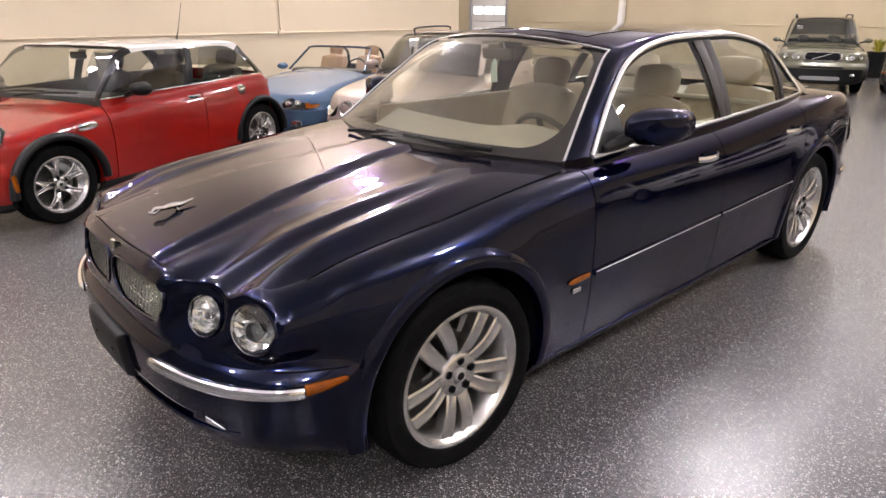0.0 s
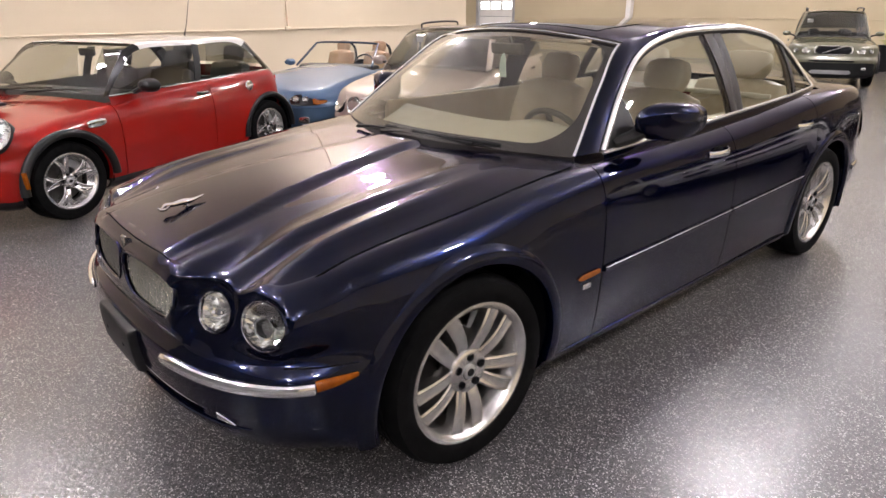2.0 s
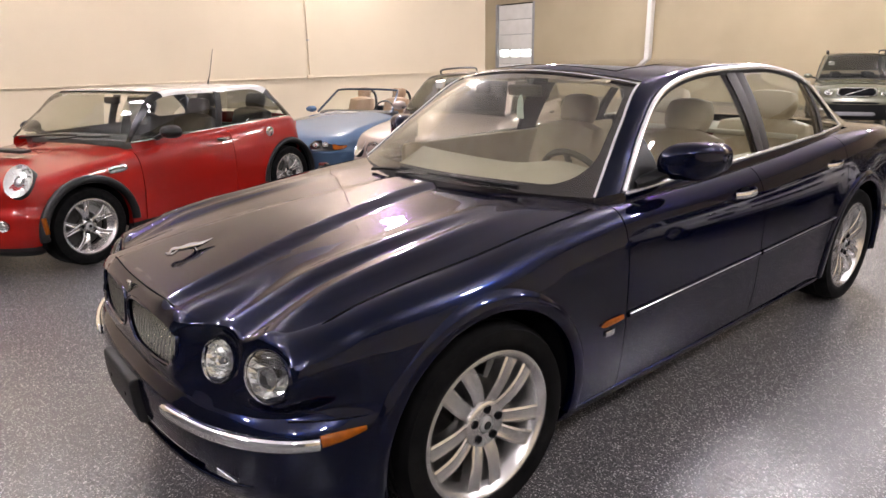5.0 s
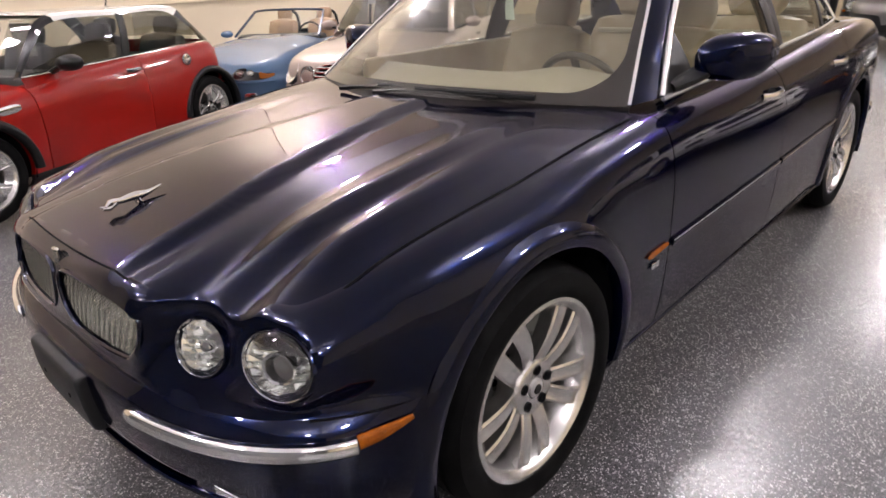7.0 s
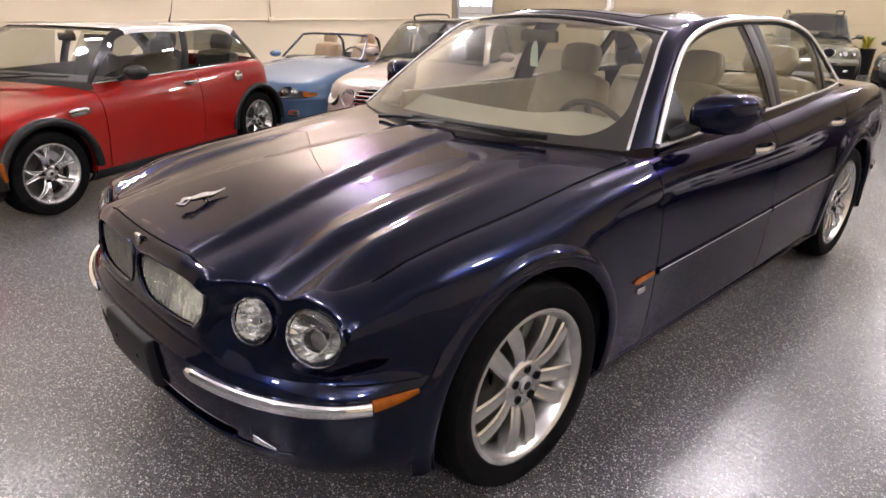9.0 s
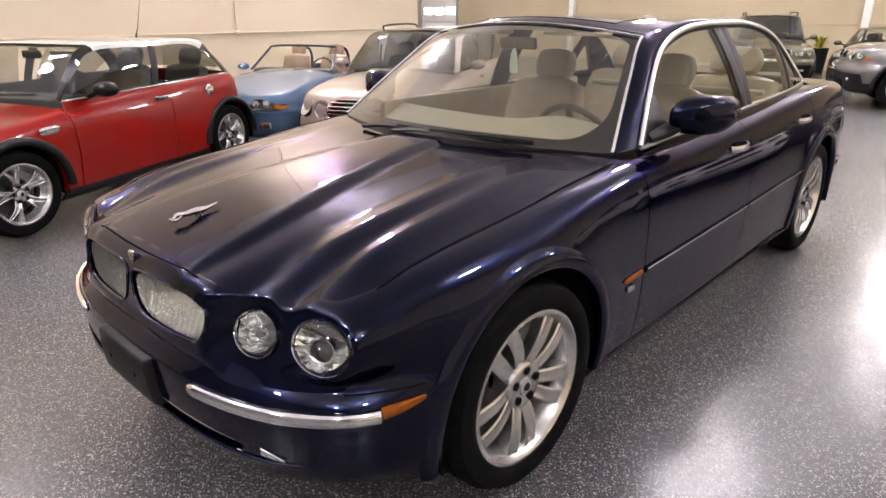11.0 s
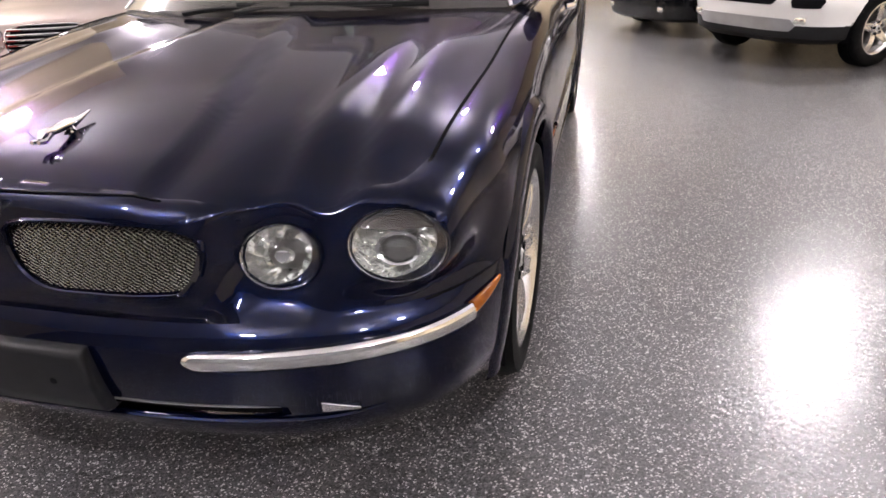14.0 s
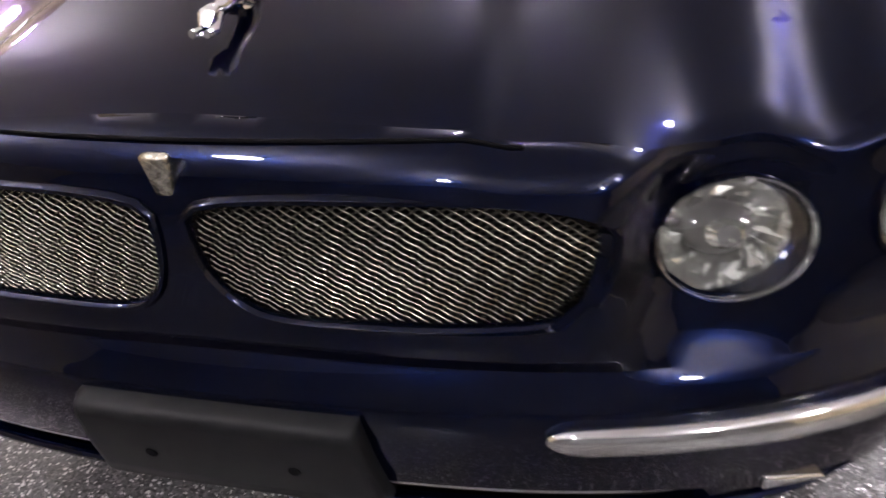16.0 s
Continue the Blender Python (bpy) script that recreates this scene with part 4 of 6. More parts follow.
S_HEAD, S_REAR = 20, 51
T_GLASS = np.array([T_LINE[0] * 0 + [np.interp(np.interp(i, [0, 37, 61, 72], [0, 40.5, 61.5, 72]), range(N_S), T_LINE[:, k]) for k in range(3)] for i in range(N_S)])


def across(i0, i1, n=13):
    rows = []
    for i in range(i0, i1 + 1):
        e, m = E_LINE[i], M_LINE[i]
        rows.append([(e[0] * (1 - t), e[1] + (m[1] - e[1]) * (1 - (1 - t) ** 2), e[2] + (m[2] - e[2]) * (1 - (1 - t) ** 2)) for t in np.linspace(0, 1, n)])
    return mirrored(grid(rows))


def screen_point(side, i, t, inside=0.0):
    """A place on the windscreen: i up from its foot, t from the edge to the middle."""
    e, m = (np.array([np.interp(max(i, 0), range(N_S), line[:, k]) for k in range(3)]) for line in (E_LINE, M_LINE))
    if i < 0:
        e, m = e + (E_LINE[1] - E_LINE[0]) * i, m + (M_LINE[1] - M_LINE[0]) * i
    q = 1 - (1 - t) ** 2
    return (side * e[0] * (1 - t), e[1] + (m[1] - e[1]) * q + (inside if i < S_HEAD + 1 else 0), e[2] + (m[2] - e[2]) * q - inside)


M_BAND = mat("black_ceramic", (0.006, 0.004, 0.004), 0.5, spec=0.2)


def saloon_glass():
    ws = part("windscreen", across(0, S_HEAD - 1), M_WSGLASS, SALOON, "raked windscreen with dark edge band")
    part("roof_panel", across(S_HEAD + 1, S_REAR, 17), M_BLUE, SALOON)
    part("rear_window", across(S_REAR + 1, N_S - 3), M_GLASS, SALOON)
    # dark ceramic band round the windscreen, just inside, with rounded inner corners
    for side in (1, -1):
        low, high = [], []
        for t in [*np.linspace(0.0, 0.052, 4), *(0.052 + 0.20 * np.linspace(0, 1, 15)[1:] ** 2), *np.linspace(0.252, 1.0, 8)[1:]]:
            k = max(0.0, min(1.0, (0.252 - t) / 0.20))
            bend = 1 - math.sqrt(max(0.0, 1 - k * k))
            foot, brow = 1.35 + 5.2 * bend, S_HEAD - 0.7 - 2.5 * bend
            if t <= 0.0521:
                foot = brow = 11.0
            low.append([screen_point(side, -0.6 + (foot + 0.6) * v, t, 0.004) for v in np.linspace(0, 1, 5)])
            high.append([screen_point(side, brow + (S_HEAD - brow) * v, t, 0.004) for v in np.linspace(0, 1, 5)])
        part("dark_band", grid(low), M_BAND, ws, "black ceramic edge band")
        part("dark_band", grid(high), M_BAND, ws, "black ceramic edge band")
    for side in (1, -1):
        # painted frame between side glass and screens
        rows = []
        for i in range(N_S):
            a, b = T_LINE[i], E_LINE[i]
            mid = (a + b) / 2
            up = np.array([0.010 if 5 < i < 66 else 0.004, 0, 0.012 if 5 < i < 66 else 0.004])
            rows.append([a, a * 0.72 + b * 0.28 + up * 0.8, mid + up, a * 0.25 + b * 0.75 + up * 0.7, b])
        rows = np.array(rows)
        rows[..., 0] *= side
        part("roof_frame", grid(rows), M_BLUE, SALOON)
        # shoulder between belt and glass
        ends = []
        for i in range(N_S):
            b = B_LINE[i]
            ends.append([(side * b[0], b[1], b[2]), (side * (b[0] + 0.012), b[1], b[2] - 0.012), (side * (b[0] + 0.02), b[1], float(sal_top(b[0] + 0.02, b[1])) - 0.02)])
        part("belt_panel", grid(ends), M_BLUE, SALOON)
        c0, c1 = T_LINE[-1], E_LINE[-1]
        quarter = [[(side * (c0[0] + (c1[0] - c0[0]) * t), c0[1] + (c1[1] - c0[1]) * t, c0[2] + (c1[2] - c0[2]) * t), (side * (c0[0] + 0.03 + (c1[0] - c0[0]) * t), c0[1] + (c1[1] - c0[1]) * t, float(sal_top(0.78, c0[1] + (c1[1] - c0[1]) * t)) - 0.03)] for t in np.linspace(0, 1, 8)]
        part("quarter_panel", grid(quarter), M_BLUE, SALOON)
        # glass of front door, rear door and quarter
        for name, i0, i1 in (("door_window", 1, 36), ("door_window", 38, 60), ("quarter_window", 62, 71)):
            rows = []
            for i in range(i0, i1 + 1):
                a, b = B_LINE[i], T_GLASS[i]
                rows.append([(side * (a[0] + (b[0] - a[0]) * t + 0.018 * math.sin(math.pi * t) * min(1, (b[2] - a[2]) * 3) - 0.006), a[1] + (b[1] - a[1]) * t, a[2] + (b[2] - a[2]) * t) for t in np.linspace(0, 1, 9)])
            part(name, grid(rows), M_GLASS, SALOON)
        def pane_point(i, t, out=0.0):
            a, b = (np.array([np.interp(i, range(N_S), line[:, k]) for k in range(3)]) for line in (B_LINE, T_GLASS))
            swell = 0.018 * math.sin(math.pi * t) * min(1, (b[2] - a[2]) * 3)
            return (side * (a[0] + (b[0] - a[0]) * t + swell - 0.006 + out), a[1] + (b[1] - a[1]) * t, a[2] + (b[2] - a[2]) * t)

        for i, w in ((36.3, 2.1), (61, 0.75)):
            rows = [[pane_point(i + w * u, t, o) for u, o in ((-1, -0.01), (-1, 0.003), (-0.9, 0.005), (-0.06, 0.005), (0, 0.002), (0.06, 0.005), (0.9, 0.005), (1, 0.003), (1, -0.01))] for t in np.linspace(0, 1, 9)]
            part("window_post", grid(rows), M_POST, SALOON, "black window post")
            rows = [[pane_point(i + (w + 0.7) * u, t, o) for u, o in ((-1, -0.012), (-0.8, -0.03), (0.8, -0.03), (1, -0.012))] for t in np.linspace(-0.06, 1, 9)]
            part("post_trim", grid(rows), M_POST, SALOON, "dark trim inside the window post")
        # black seal inside the bright surround
        part("window_seal", sweep([pane_point(i, 0.965, 0.003) for i in np.linspace(3, 69, 80)], 0.012, 0.006, 6, up=(1, 0, 0)), M_DARK, SALOON, "black window seal")
        # the black corner piece that carries the mirror
        rows = [[pane_point(1 + 8.0 * u, v, 0.010) for v in np.linspace(0, 1, 5)] for u in np.linspace(0, 1, 7)]
        part("mirror_corner", grid(rows), M_DARK, SALOON, "black corner piece behind the mirror")
        # bright trim
        loop = [(side * (p[0] + 0.006), p[1], p[2] + 0.004) for p in T_LINE]
        part("window_trim", sweep(loop, 0.013, 0.009, 10, up=(side * 0.8, 0, 0.6)), M_TRIM, SALOON, "chrome window surround")
        loop = [(side * (p[0] + 0.008), p[1], p[2] - 0.001) for p in B_LINE]
        part("belt_trim", sweep(loop, 0.007, 0.009, 8, up=(0, 0, 1)), M_TRIM, SALOON, "chrome belt strip")
        loop = [(side * p[0], p[1], p[2] + 0.004) for p in E_LINE[:S_HEAD + 1]]
        part("screen_trim", sweep(loop, 0.0065, 0.005, 8, up=(0, -0.5, 0.8)), M_TRIM, SALOON, "chrome windscreen edge")
    head = [(E_LINE[S_HEAD][0] * -t, E_LINE[S_HEAD][1] + (M_LINE[S_HEAD][1] - E_LINE[S_HEAD][1]) * (1 - t * t), E_LINE[S_HEAD][2] + (M_LINE[S_HEAD][2] - E_LINE[S_HEAD][2]) * (1 - t * t) + 0.003) for t in np.linspace(-1, 1, 33)]
    part("screen_trim", sweep(head, 0.007, 0.005, 8), M_TRIM, SALOON, "chrome windscreen edge")
    # sliding roof
    rows = [[screen_point(1, i, t, -0.0022) for t in np.linspace(0.26, 1, 12)] for i in np.linspace(23.5, 34.5, 12)]
    part("sunroof", mirrored(grid(rows)), M_SMOKE2, SALOON, "dark glass sliding roof")


# last value: pale veil in the glass colour, for the milky reflection
M_WSGLASS = glass_material("windscreen_glass", (0.76, 0.75, 0.68), 0.12, 1.62, 0.030)
M_SMOKE2 = mat("dark_roof_glass", (0.006, 0.007, 0.01), 0.05, coat=1.0)
saloon_glass()


def saloon_fittings():
    for side in (1, -1):
        # door mirror
        mirror = new("door_mirror")
        mirror.parent = SALOON
        mirror.matrix_basis = Matrix.Diagonal((side, 1, 1, 1))
        tagged(mirror, "dark blue door mirror on a black foot")
        rows = []
        for i in range(15):
            a = math.pi * i / 14
            y = 1.065 - 0.085 * math.cos(a)
            k = math.sin(a) ** 0.55 if 0 < i < 14 else 0.02
            if y > 1.075:
                k = max(k, 0.9)
            rows.append([(0.945 + 0.105 * k * abs(math.cos(b)) ** 0.7 * (1 if math.cos(b) > 0 else -1), y + 0.05 * k * math.cos(b), 1.086 + 0.076 * k * abs(math.sin(b)) ** 0.8 * (1 if math.sin(b) > 0 else -1) + 0.008 * math.cos(b)) for b in np.linspace(0, 2 * math.pi, 33)[:-1]])
        part("shell", grid(rows, close_v=True), M_BLUE, mirror)
        glass = [[(0.945 + 0.088 * r * math.cos(b), 1.152 + 0.05 * r * math.cos(b), 1.086 + 0.062 * r * math.sin(b)) for b in np.linspace(0, 2 * math.pi, 25)[:-1]] for r in (0.05, 0.5, 1.0)]
        part("mirror_glass", grid(glass, close_v=True), M_REFLECTOR, mirror)
        part("foot", sweep([(0.80, 0.90, 1.00), (0.84, 0.96, 1.02), (0.875, 1.02, 1.05)], 0.05, 0.022, 10), M_DARK, mirror, "black mirror foot")
        # door handles with their cups
        for y, z in ((1.60, 0.882), (2.60, 0.892)):
            x = 0.925 if y < 2 else 0.917
            handle = part("door_handle", sweep(smoothed([(side * (x - 0.012), y - 0.085, z - 0.003), (side * (x + 0.018), y - 0.05, z), (side * (x + 0.022), y + 0.03, z + 0.002), (side * (x - 0.012), y + 0.085, z + 0.003)], 14), 0.008, 0.015, 8), M_CHROME, SALOON, "chrome door handle")
            cup = lathe([(0.05, 0.0), (0.04, 0.004), (0.0, 0.005)], 20)
            bmesh.ops.transform(cup, matrix=Matrix.Translation((side * (x - 0.012), y - 0.01, z - 0.004)) @ Matrix.Diagonal((side, 1.1, 0.62, 1)), verts=cup.verts)
            part("handle_cup", cup, M_VOID, SALOON)
        # side rubbing strip with a bright line
        for a, b in ((0.715, 1.755), (1.785, 2.66)):
            pts = [(side * (float(sal_width(y)) + 0.003), y, 0.545 + 0.02 * (y - 0.7)) for y in np.linspace(a, b, 20)]
            part("rubbing_strip", sweep(pts, 0.006, 0.015, 8), M_BLUE, SALOON)
            pts = [(p[0] + side * 0.006, p[1], p[2] + 0.006) for p in pts]
            part("bright_line", sweep(pts, 0.0016, 0.0028, 6), M_CHROME, SALOON, "thin chrome line")
        pts = [(side * 0.948, y, 0.545 + 0.03 * (y - 0.5)) for y in np.linspace(0.545, 0.675, 10)]
        part("side_repeater", sweep(pts, 0.005, 0.0125, 8, taper=[0.3, 0.8, 1, 1, 1, 1, 1, 0.95, 0.9, 0.8]), M_AMBER, SALOON, "amber side repeater lamp")
        part("wing_badge", box(0.006, 0.05, 0.022, (side * 0.946, 0.60, 0.505), 0.002), M_CHROME, SALOON, "small chrome wing badge")
        pts = [(side * 0.912, y, 0.238) for y in np.linspace(0.42, 2.60, 24)]
        part("sill_strip", sweep(pts, 0.005, 0.005, 8), M_BLUE, SALOON, "thin painted sill edge")
        # wiper
        arm = smoothed([(side * 0.10 - 0.25, 0.445, 0.978), (side * 0.10 - 0.1, 0.462, 0.992), (side * 0.10 + 0.30, 0.505, 0.994)], 14)
        wiper = part("wiper", sweep(arm, 0.010, 0.008, 6, taper=np.linspace(1.2, 0.6, 14)), M_DARK, SALOON, "black wiper arm and blade")
        part("wiper_blade", sweep([(side * 0.10 - 0.05, 0.468, 1.000), (side * 0.10 + 0.2, 0.496, 1.000), (side * 0.10 + 0.42, 0.545, 0.998)], 0.006, 0.010, 6), M_DARK, wiper)
    cowl = [[(x, 0.40 + 0.24 * (x / 0.78) ** 2 + d, 0.962 - 0.01 * (x / 0.78) ** 2 + h) for d, h in ((-0.02, -0.03), (0.02, -0.012), (0.05, -0.006), (0.09, -0.012))] for x in np.linspace(-0.715, 0.715, 41)]
    part("cowl", grid(cowl), M_DARK, SALOON, "black cowl grille below the windscreen")


saloon_fittings()


def seat(parent, x, y, material, name="front_seat", width=0.54, tilt=16, head=True):
    s = new(name)
    s.parent = parent
    s.matrix_basis = pose(x, y, 0)
    tagged(s, "leather car seat with stitched bolsters and headrest")
    def cushion(w, l, h, at, m=None, puff=0.018):
        bm = box(w, l, h, (0, 0, 0))
        bmesh.ops.subdivide_edges(bm, edges=bm.edges[:], cuts=7, use_grid_fill=True)
        k = 0.55 if puff else 0.70
        for v in bm.verts:
            x, y, z = v.co.x / (w / 2), v.co.y / (l / 2), v.co.z / (h / 2)
            fx = abs(x)
            v.co = (w / 2 * x * math.sqrt(1 - k * (y * y / 2 + z * z / 2 - y * y * z * z / 3)), l / 2 * y * math.sqrt(1 - k * (z * z / 2 + x * x / 2 - z * z * x * x / 3)), h / 2 * z * math.sqrt(1 - k * (x * x / 2 + y * y / 2 - x * x * y * y / 3)))
            if z > 0:
                # raised bolsters and the seams between the stitched panels
                v.co.z += puff * float(sstep(0.45, 0.7, fx)) - (0.3 * puff if abs(fx - 0.5) < 0.08 else 0)
        bmesh.ops.transform(bm, matrix=Matrix.Translation(at) @ (m or Matrix.Identity(4)), verts=bm.verts)
        return bm
    part("seat_cushion", cushion(width, 0.52, 0.17, (0, 0, 0.47)), material, s)
    lean = Matrix.Rotation(radians(90 - tilt), 4, "X")
    part("backrest", cushion(width, 0.62, 0.15, (0, 0.33, 0.80), lean), material, s)
    if head:
        part("headrest", cushion(width * 0.50, 0.19, 0.11, (0, 0.455, 1.160), lean, 0.0), material, s)
        for k in (-0.05, 0.05):
            part("headrest_post", sweep([(k, 0.43, 1.03), (k, 0.455, 1.14)], 0.006, 0.006, 6), M_CHROME, s)
    return s


def saloon_inside():
    cabin = new("cabin_trim")
    cabin.parent = SALOON
    part("cabin_floor", box(1.5, 2.5, 0.05, (0, 1.85, 0.30), 0.02), M_DASH, cabin)
    for side in (1, -1):
        seat(SALOON, side * 0.37, 1.55, M_LEATHER)
        seat(SALOON, side * 0.36, 2.52, M_LEATHER, "rear_seat", 0.66, 24)
        part("door_card", box(0.05, 1.95, 0.54, (side * 0.765, 1.90, 0.745), 0.02), M_LEATHER, cabin)
        part("sun_visor", box(0.34, 0.13, 0.018, (side * 0.30, 1.20, 1.372), 0.008, 2, None), M_LEATHER, cabin)
    # dashboard: a rolled top with a brow before the driver
    rows = []
    for x in np.linspace(-0.69, 0.69, 41):
        brow = 0.035 * math.exp(-(((x - 0.37) / 0.17) ** 2))
        rows.append([(x, y + 0.22 * (x / 0.78) ** 2 * (1 if y < 0.8 else 0.4), z - 0.05 * (abs(x) / 0.69) ** 6 * (1 if y < 0.9 else 0) + (brow if y > 0.75 else 0)) for y, z in ((0.54, 0.935), (0.68, 0.972), (0.84, 1.000), (0.95, 1.000), (0.985, 0.965), (0.97, 0.80), (0.93, 0.62))])
    part("dashboard", grid(rows), M_DASH, cabin, "beige padded dashboard")
    part("wood_fascia", box(1.36, 0.03, 0.12, (0, 0.985, 0.79), 0.012), M_WALNUT, cabin, "walnut fascia")
    part("centre_console", box(0.22, 1.0, 0.30, (0, 1.40, 0.46), 0.04), M_DASH, cabin)
    sw = new("steering_wheel")
    sw.parent = SALOON
    sw.matrix_basis = pose(0.37, 1.09, 0.905, -62, 0, 0)
    ring = [(0.19 * math.cos(a), 0.19 * math.sin(a), 0) for a in np.linspace(0, 2 * math.pi, 49)[:-1]]
    part("wheel_ring", sweep(ring, 0.015, 0.015, 8, closed=True), M_GREYTRIM, sw)
    part("wheel_boss", lathe([(0, 0.03), (0.05, 0.028), (0.075, 0.01), (0.075, -0.03), (0, -0.04)], 24, "z"), M_GREYTRIM, sw)
    for a in (0.3, math.pi - 0.3, -math.pi / 2):
        part("wheel_spoke", sweep([(0.06 * math.cos(a), 0.06 * math.sin(a), 0), (0.185 * math.cos(a), 0.185 * math.sin(a), 0)], 0.018, 0.008, 8), M_GREYTRIM, sw)
    part("inside_mirror", box(0.21, 0.03, 0.055, (0, 0.0, 0), 0.012, 2, pose(0.0, 1.12, 1.325, 10)), M_GREYTRIM, SALOON, "olive inside mirror")
    tag = [[(x * k, 1.095 - 0.006 * math.sin(3 * v), 1.305 - 0.115 * v) for x in (-0.022, -0.008, 0.008, 0.022)] for v, k in ((0, 0.15), (0.12, 0.5), (0.2, 0.8), (0.6, 1.0), (1.0, 1.05))]
    part("paper_tag", flange(grid(tag), 0.001, lambda p: (0, 1, 0)), M_PAPER, SALOON, "pale green paper tag hanging from the mirror")
    roof = []
    for i in range(S_HEAD, S_REAR + 2):
        e, m = E_LINE[i], M_LINE[i]
        roof.append([(e[0] * (1 - t) * 1.0, e[1] + (m[1] - e[1]) * (1 - (1 - t) ** 2), e[2] + (m[2] - e[2]) * (1 - (1 - t) ** 2) - 0.03) for t in np.linspace(0, 1, 9)])
    part("headlining", mirrored(grid(roof)), M_LEATHER, cabin)
    part("parcel_shelf", box(1.2, 0.5, 0.03, (0, 3.08, 0.99), 0.01), M_DASH, cabin)


M_PAPER = varied(mat("pale_green_paper", (0.55, 0.68, 0.60), 0.7), 30, (0.50, 0.64, 0.56), (0.58, 0.72, 0.64))
M_WALNUT = varied(mat("walnut", (0.12, 0.05, 0.02), 0.2, coat=0.8), 9, (0.06, 0.025, 0.01), (0.2, 0.09, 0.035))
M_GREYTRIM = varied(mat("olive_trim", (0.09, 0.08, 0.06), 0.5), 14, (0.08, 0.07, 0.05), (0.11, 0.10, 0.075), 0.1, 200)
saloon_inside()


# bright corners of the rear bumper
for side in (1, -1):
    line = [(side * (0.918 * math.sin(a) ** 0.816), 3.45 + 0.685 * math.cos(a) ** 0.816, 0.50) for a in np.linspace(0.75, 1.5, 24)]
    part("bumper_strip", sweep(line, 0.012, 0.0185, 10), M_CHROME, SALOON, "chrome bumper strip")
    lamp = [[(side * (0.915 * math.sin(a) ** 0.816 - k), 3.45 + (0.65 - k) * math.cos(a) ** 0.816, z) for z, k in ((0.66, 0.0), (0.74, -0.004), (0.84, 0.012), (0.88, 0.035))] for a in np.linspace(0.55, 1.25, 12)]
    part("rear_lamp", grid(lamp), M_TAILRED, SALOON, "red wrap-round rear lamp")


# ---- the other cars ----
def other_car(name, label, m, P):
    """A parked car from a few sizes: skin, glasshouse, wheels. Its front axle stands at the origin and it faces -y."""
    car = empty(name, m, label, "car", "parked cars round the saloon")
    hw, wb, wr = P["hw"], P["wb"], P["wr"]
    body = P["paint"]
    taper = P.get("taper", 0.03)
    width = lambda y: hw - taper * np.clip((-0.2 - y) / 0.6, 0, 1) - taper * np.clip((y - wb + 0.1) / 0.7, 0, 1)
    zc, ze = P["zc"], P["ze"]
    edge = hw - P["turn"][0] * 0.9

    def top(x, y):
        a, b = along(zc, y), along(ze, y)
        return b + (a - b) * (1 - (abs(x) / edge) ** 2.4)

    k = P["belt"]
    low = [(P["sill"], 0.10, 0.14, 0.12), (P["sill"] + 0.03, 0.05, 0.06, 0.05), (P["sill"] + 0.10, 0.03, 0.02, 0.02), (0.45, 0.008, 0.0, 0.0), (P["step"], 0.0, 0.005, 0.01), (P["step"] + 0.03, 0.0, P["lean"], 0.03), (k, 0.0, P["lean"] + 0.01, 0.035)]
    skin = Skin(width, (-0.15, P["nose"] - 0.15), (wb + 0.1, P["tail"] - 0.1), P.get("power", 2.8), low, k, P["turn"], P["rise"], top)
    ys = []
    cuts = [-0.15, *P["seams"], wb + 0.1]
    for a, b in zip(cuts[:-1], cuts[1:]):
        ys += list(np.linspace(a + (0.004 if a in P["seams"] else 0), b - (0.004 if b in P["seams"] else 0), max(3, int((b - a) / 0.045)) + 1)[(0 if a in P["seams"] else 1):])
    zs = sorted([*np.linspace(P["sill"], P["clad"], 4), *np.linspace(P["clad"] + 0.006, k, 13)])
    pts = skin.half(ys, 24, 16, zs, 9, 12)
    nr = len(zs) + 9
    ring, roof = grid(pts[:, :nr]), grid(pts[:, nr - 1 :])
    arch = P["arch"]
    for wy in (0.0, wb):
        def back(v, a, b, wy=wy):
            v.co.y, v.co.z = wy + a, wr + b
        cut_round(ring, None, lambda t: arch, lambda c, wy=wy: (c[1] - wy, c[2] - wr), back, lambda c: c[0] > hw * 0.55)
    bmesh.ops.delete(ring, geom=[f for f in ring.faces if any(abs(f.calc_center_median().y - s) < 0.0039 for s in P["seams"]) and f.calc_center_median().z > P["clad"]], context="FACES")
    clad = split_off(ring, lambda c: c.z < P["clad"] + 0.003)
    part("lower_cladding", mirrored(flange(clad, 0.03, lambda p: (-1, 0, 0), lambda e: all(v.co.x > 0.02 for v in e.verts))), P.get("clad_paint", M_DARK), car)
    bounds = [-9, *P["seams"], 19]
    names = P["panels"]
    for nm, lo, hi in zip(names, bounds[:-1], bounds[1:]):
        piece = split_off(ring, lambda c: lo < c.y < hi)
        flange(piece, 0.03, lambda p: (-1, 0, 0), lambda e: all(v.co.x > 0.02 for v in e.verts))
        if nm in ("front_panel", "rear_panel"):
            part(nm, mirrored(piece), body, car)
        else:
            other = piece.copy()
            bmesh.ops.scale(other, vec=(-1, 1, 1), verts=other.verts)
            bmesh.ops.reverse_faces(other, faces=other.faces)
            part(nm, piece, body, car)
            part(nm, other, body, car)
    y0, y1, y2, y3 = P["glass"]
    xb, xr, zr, zb, zt = P["cabin"]
    bonnet = split_off(roof, lambda c: c.y < y0 + 0.05 * (c.x / xb) ** 2)
    open_top = lambda c: c.x < xb - 0.02 and c.y < y3 - 0.02
    bmesh.ops.delete(roof, geom=[f for f in roof.faces if open_top(f.calc_center_median())], context="FACES")
    part("bonnet", mirrored(bonnet), body, car)
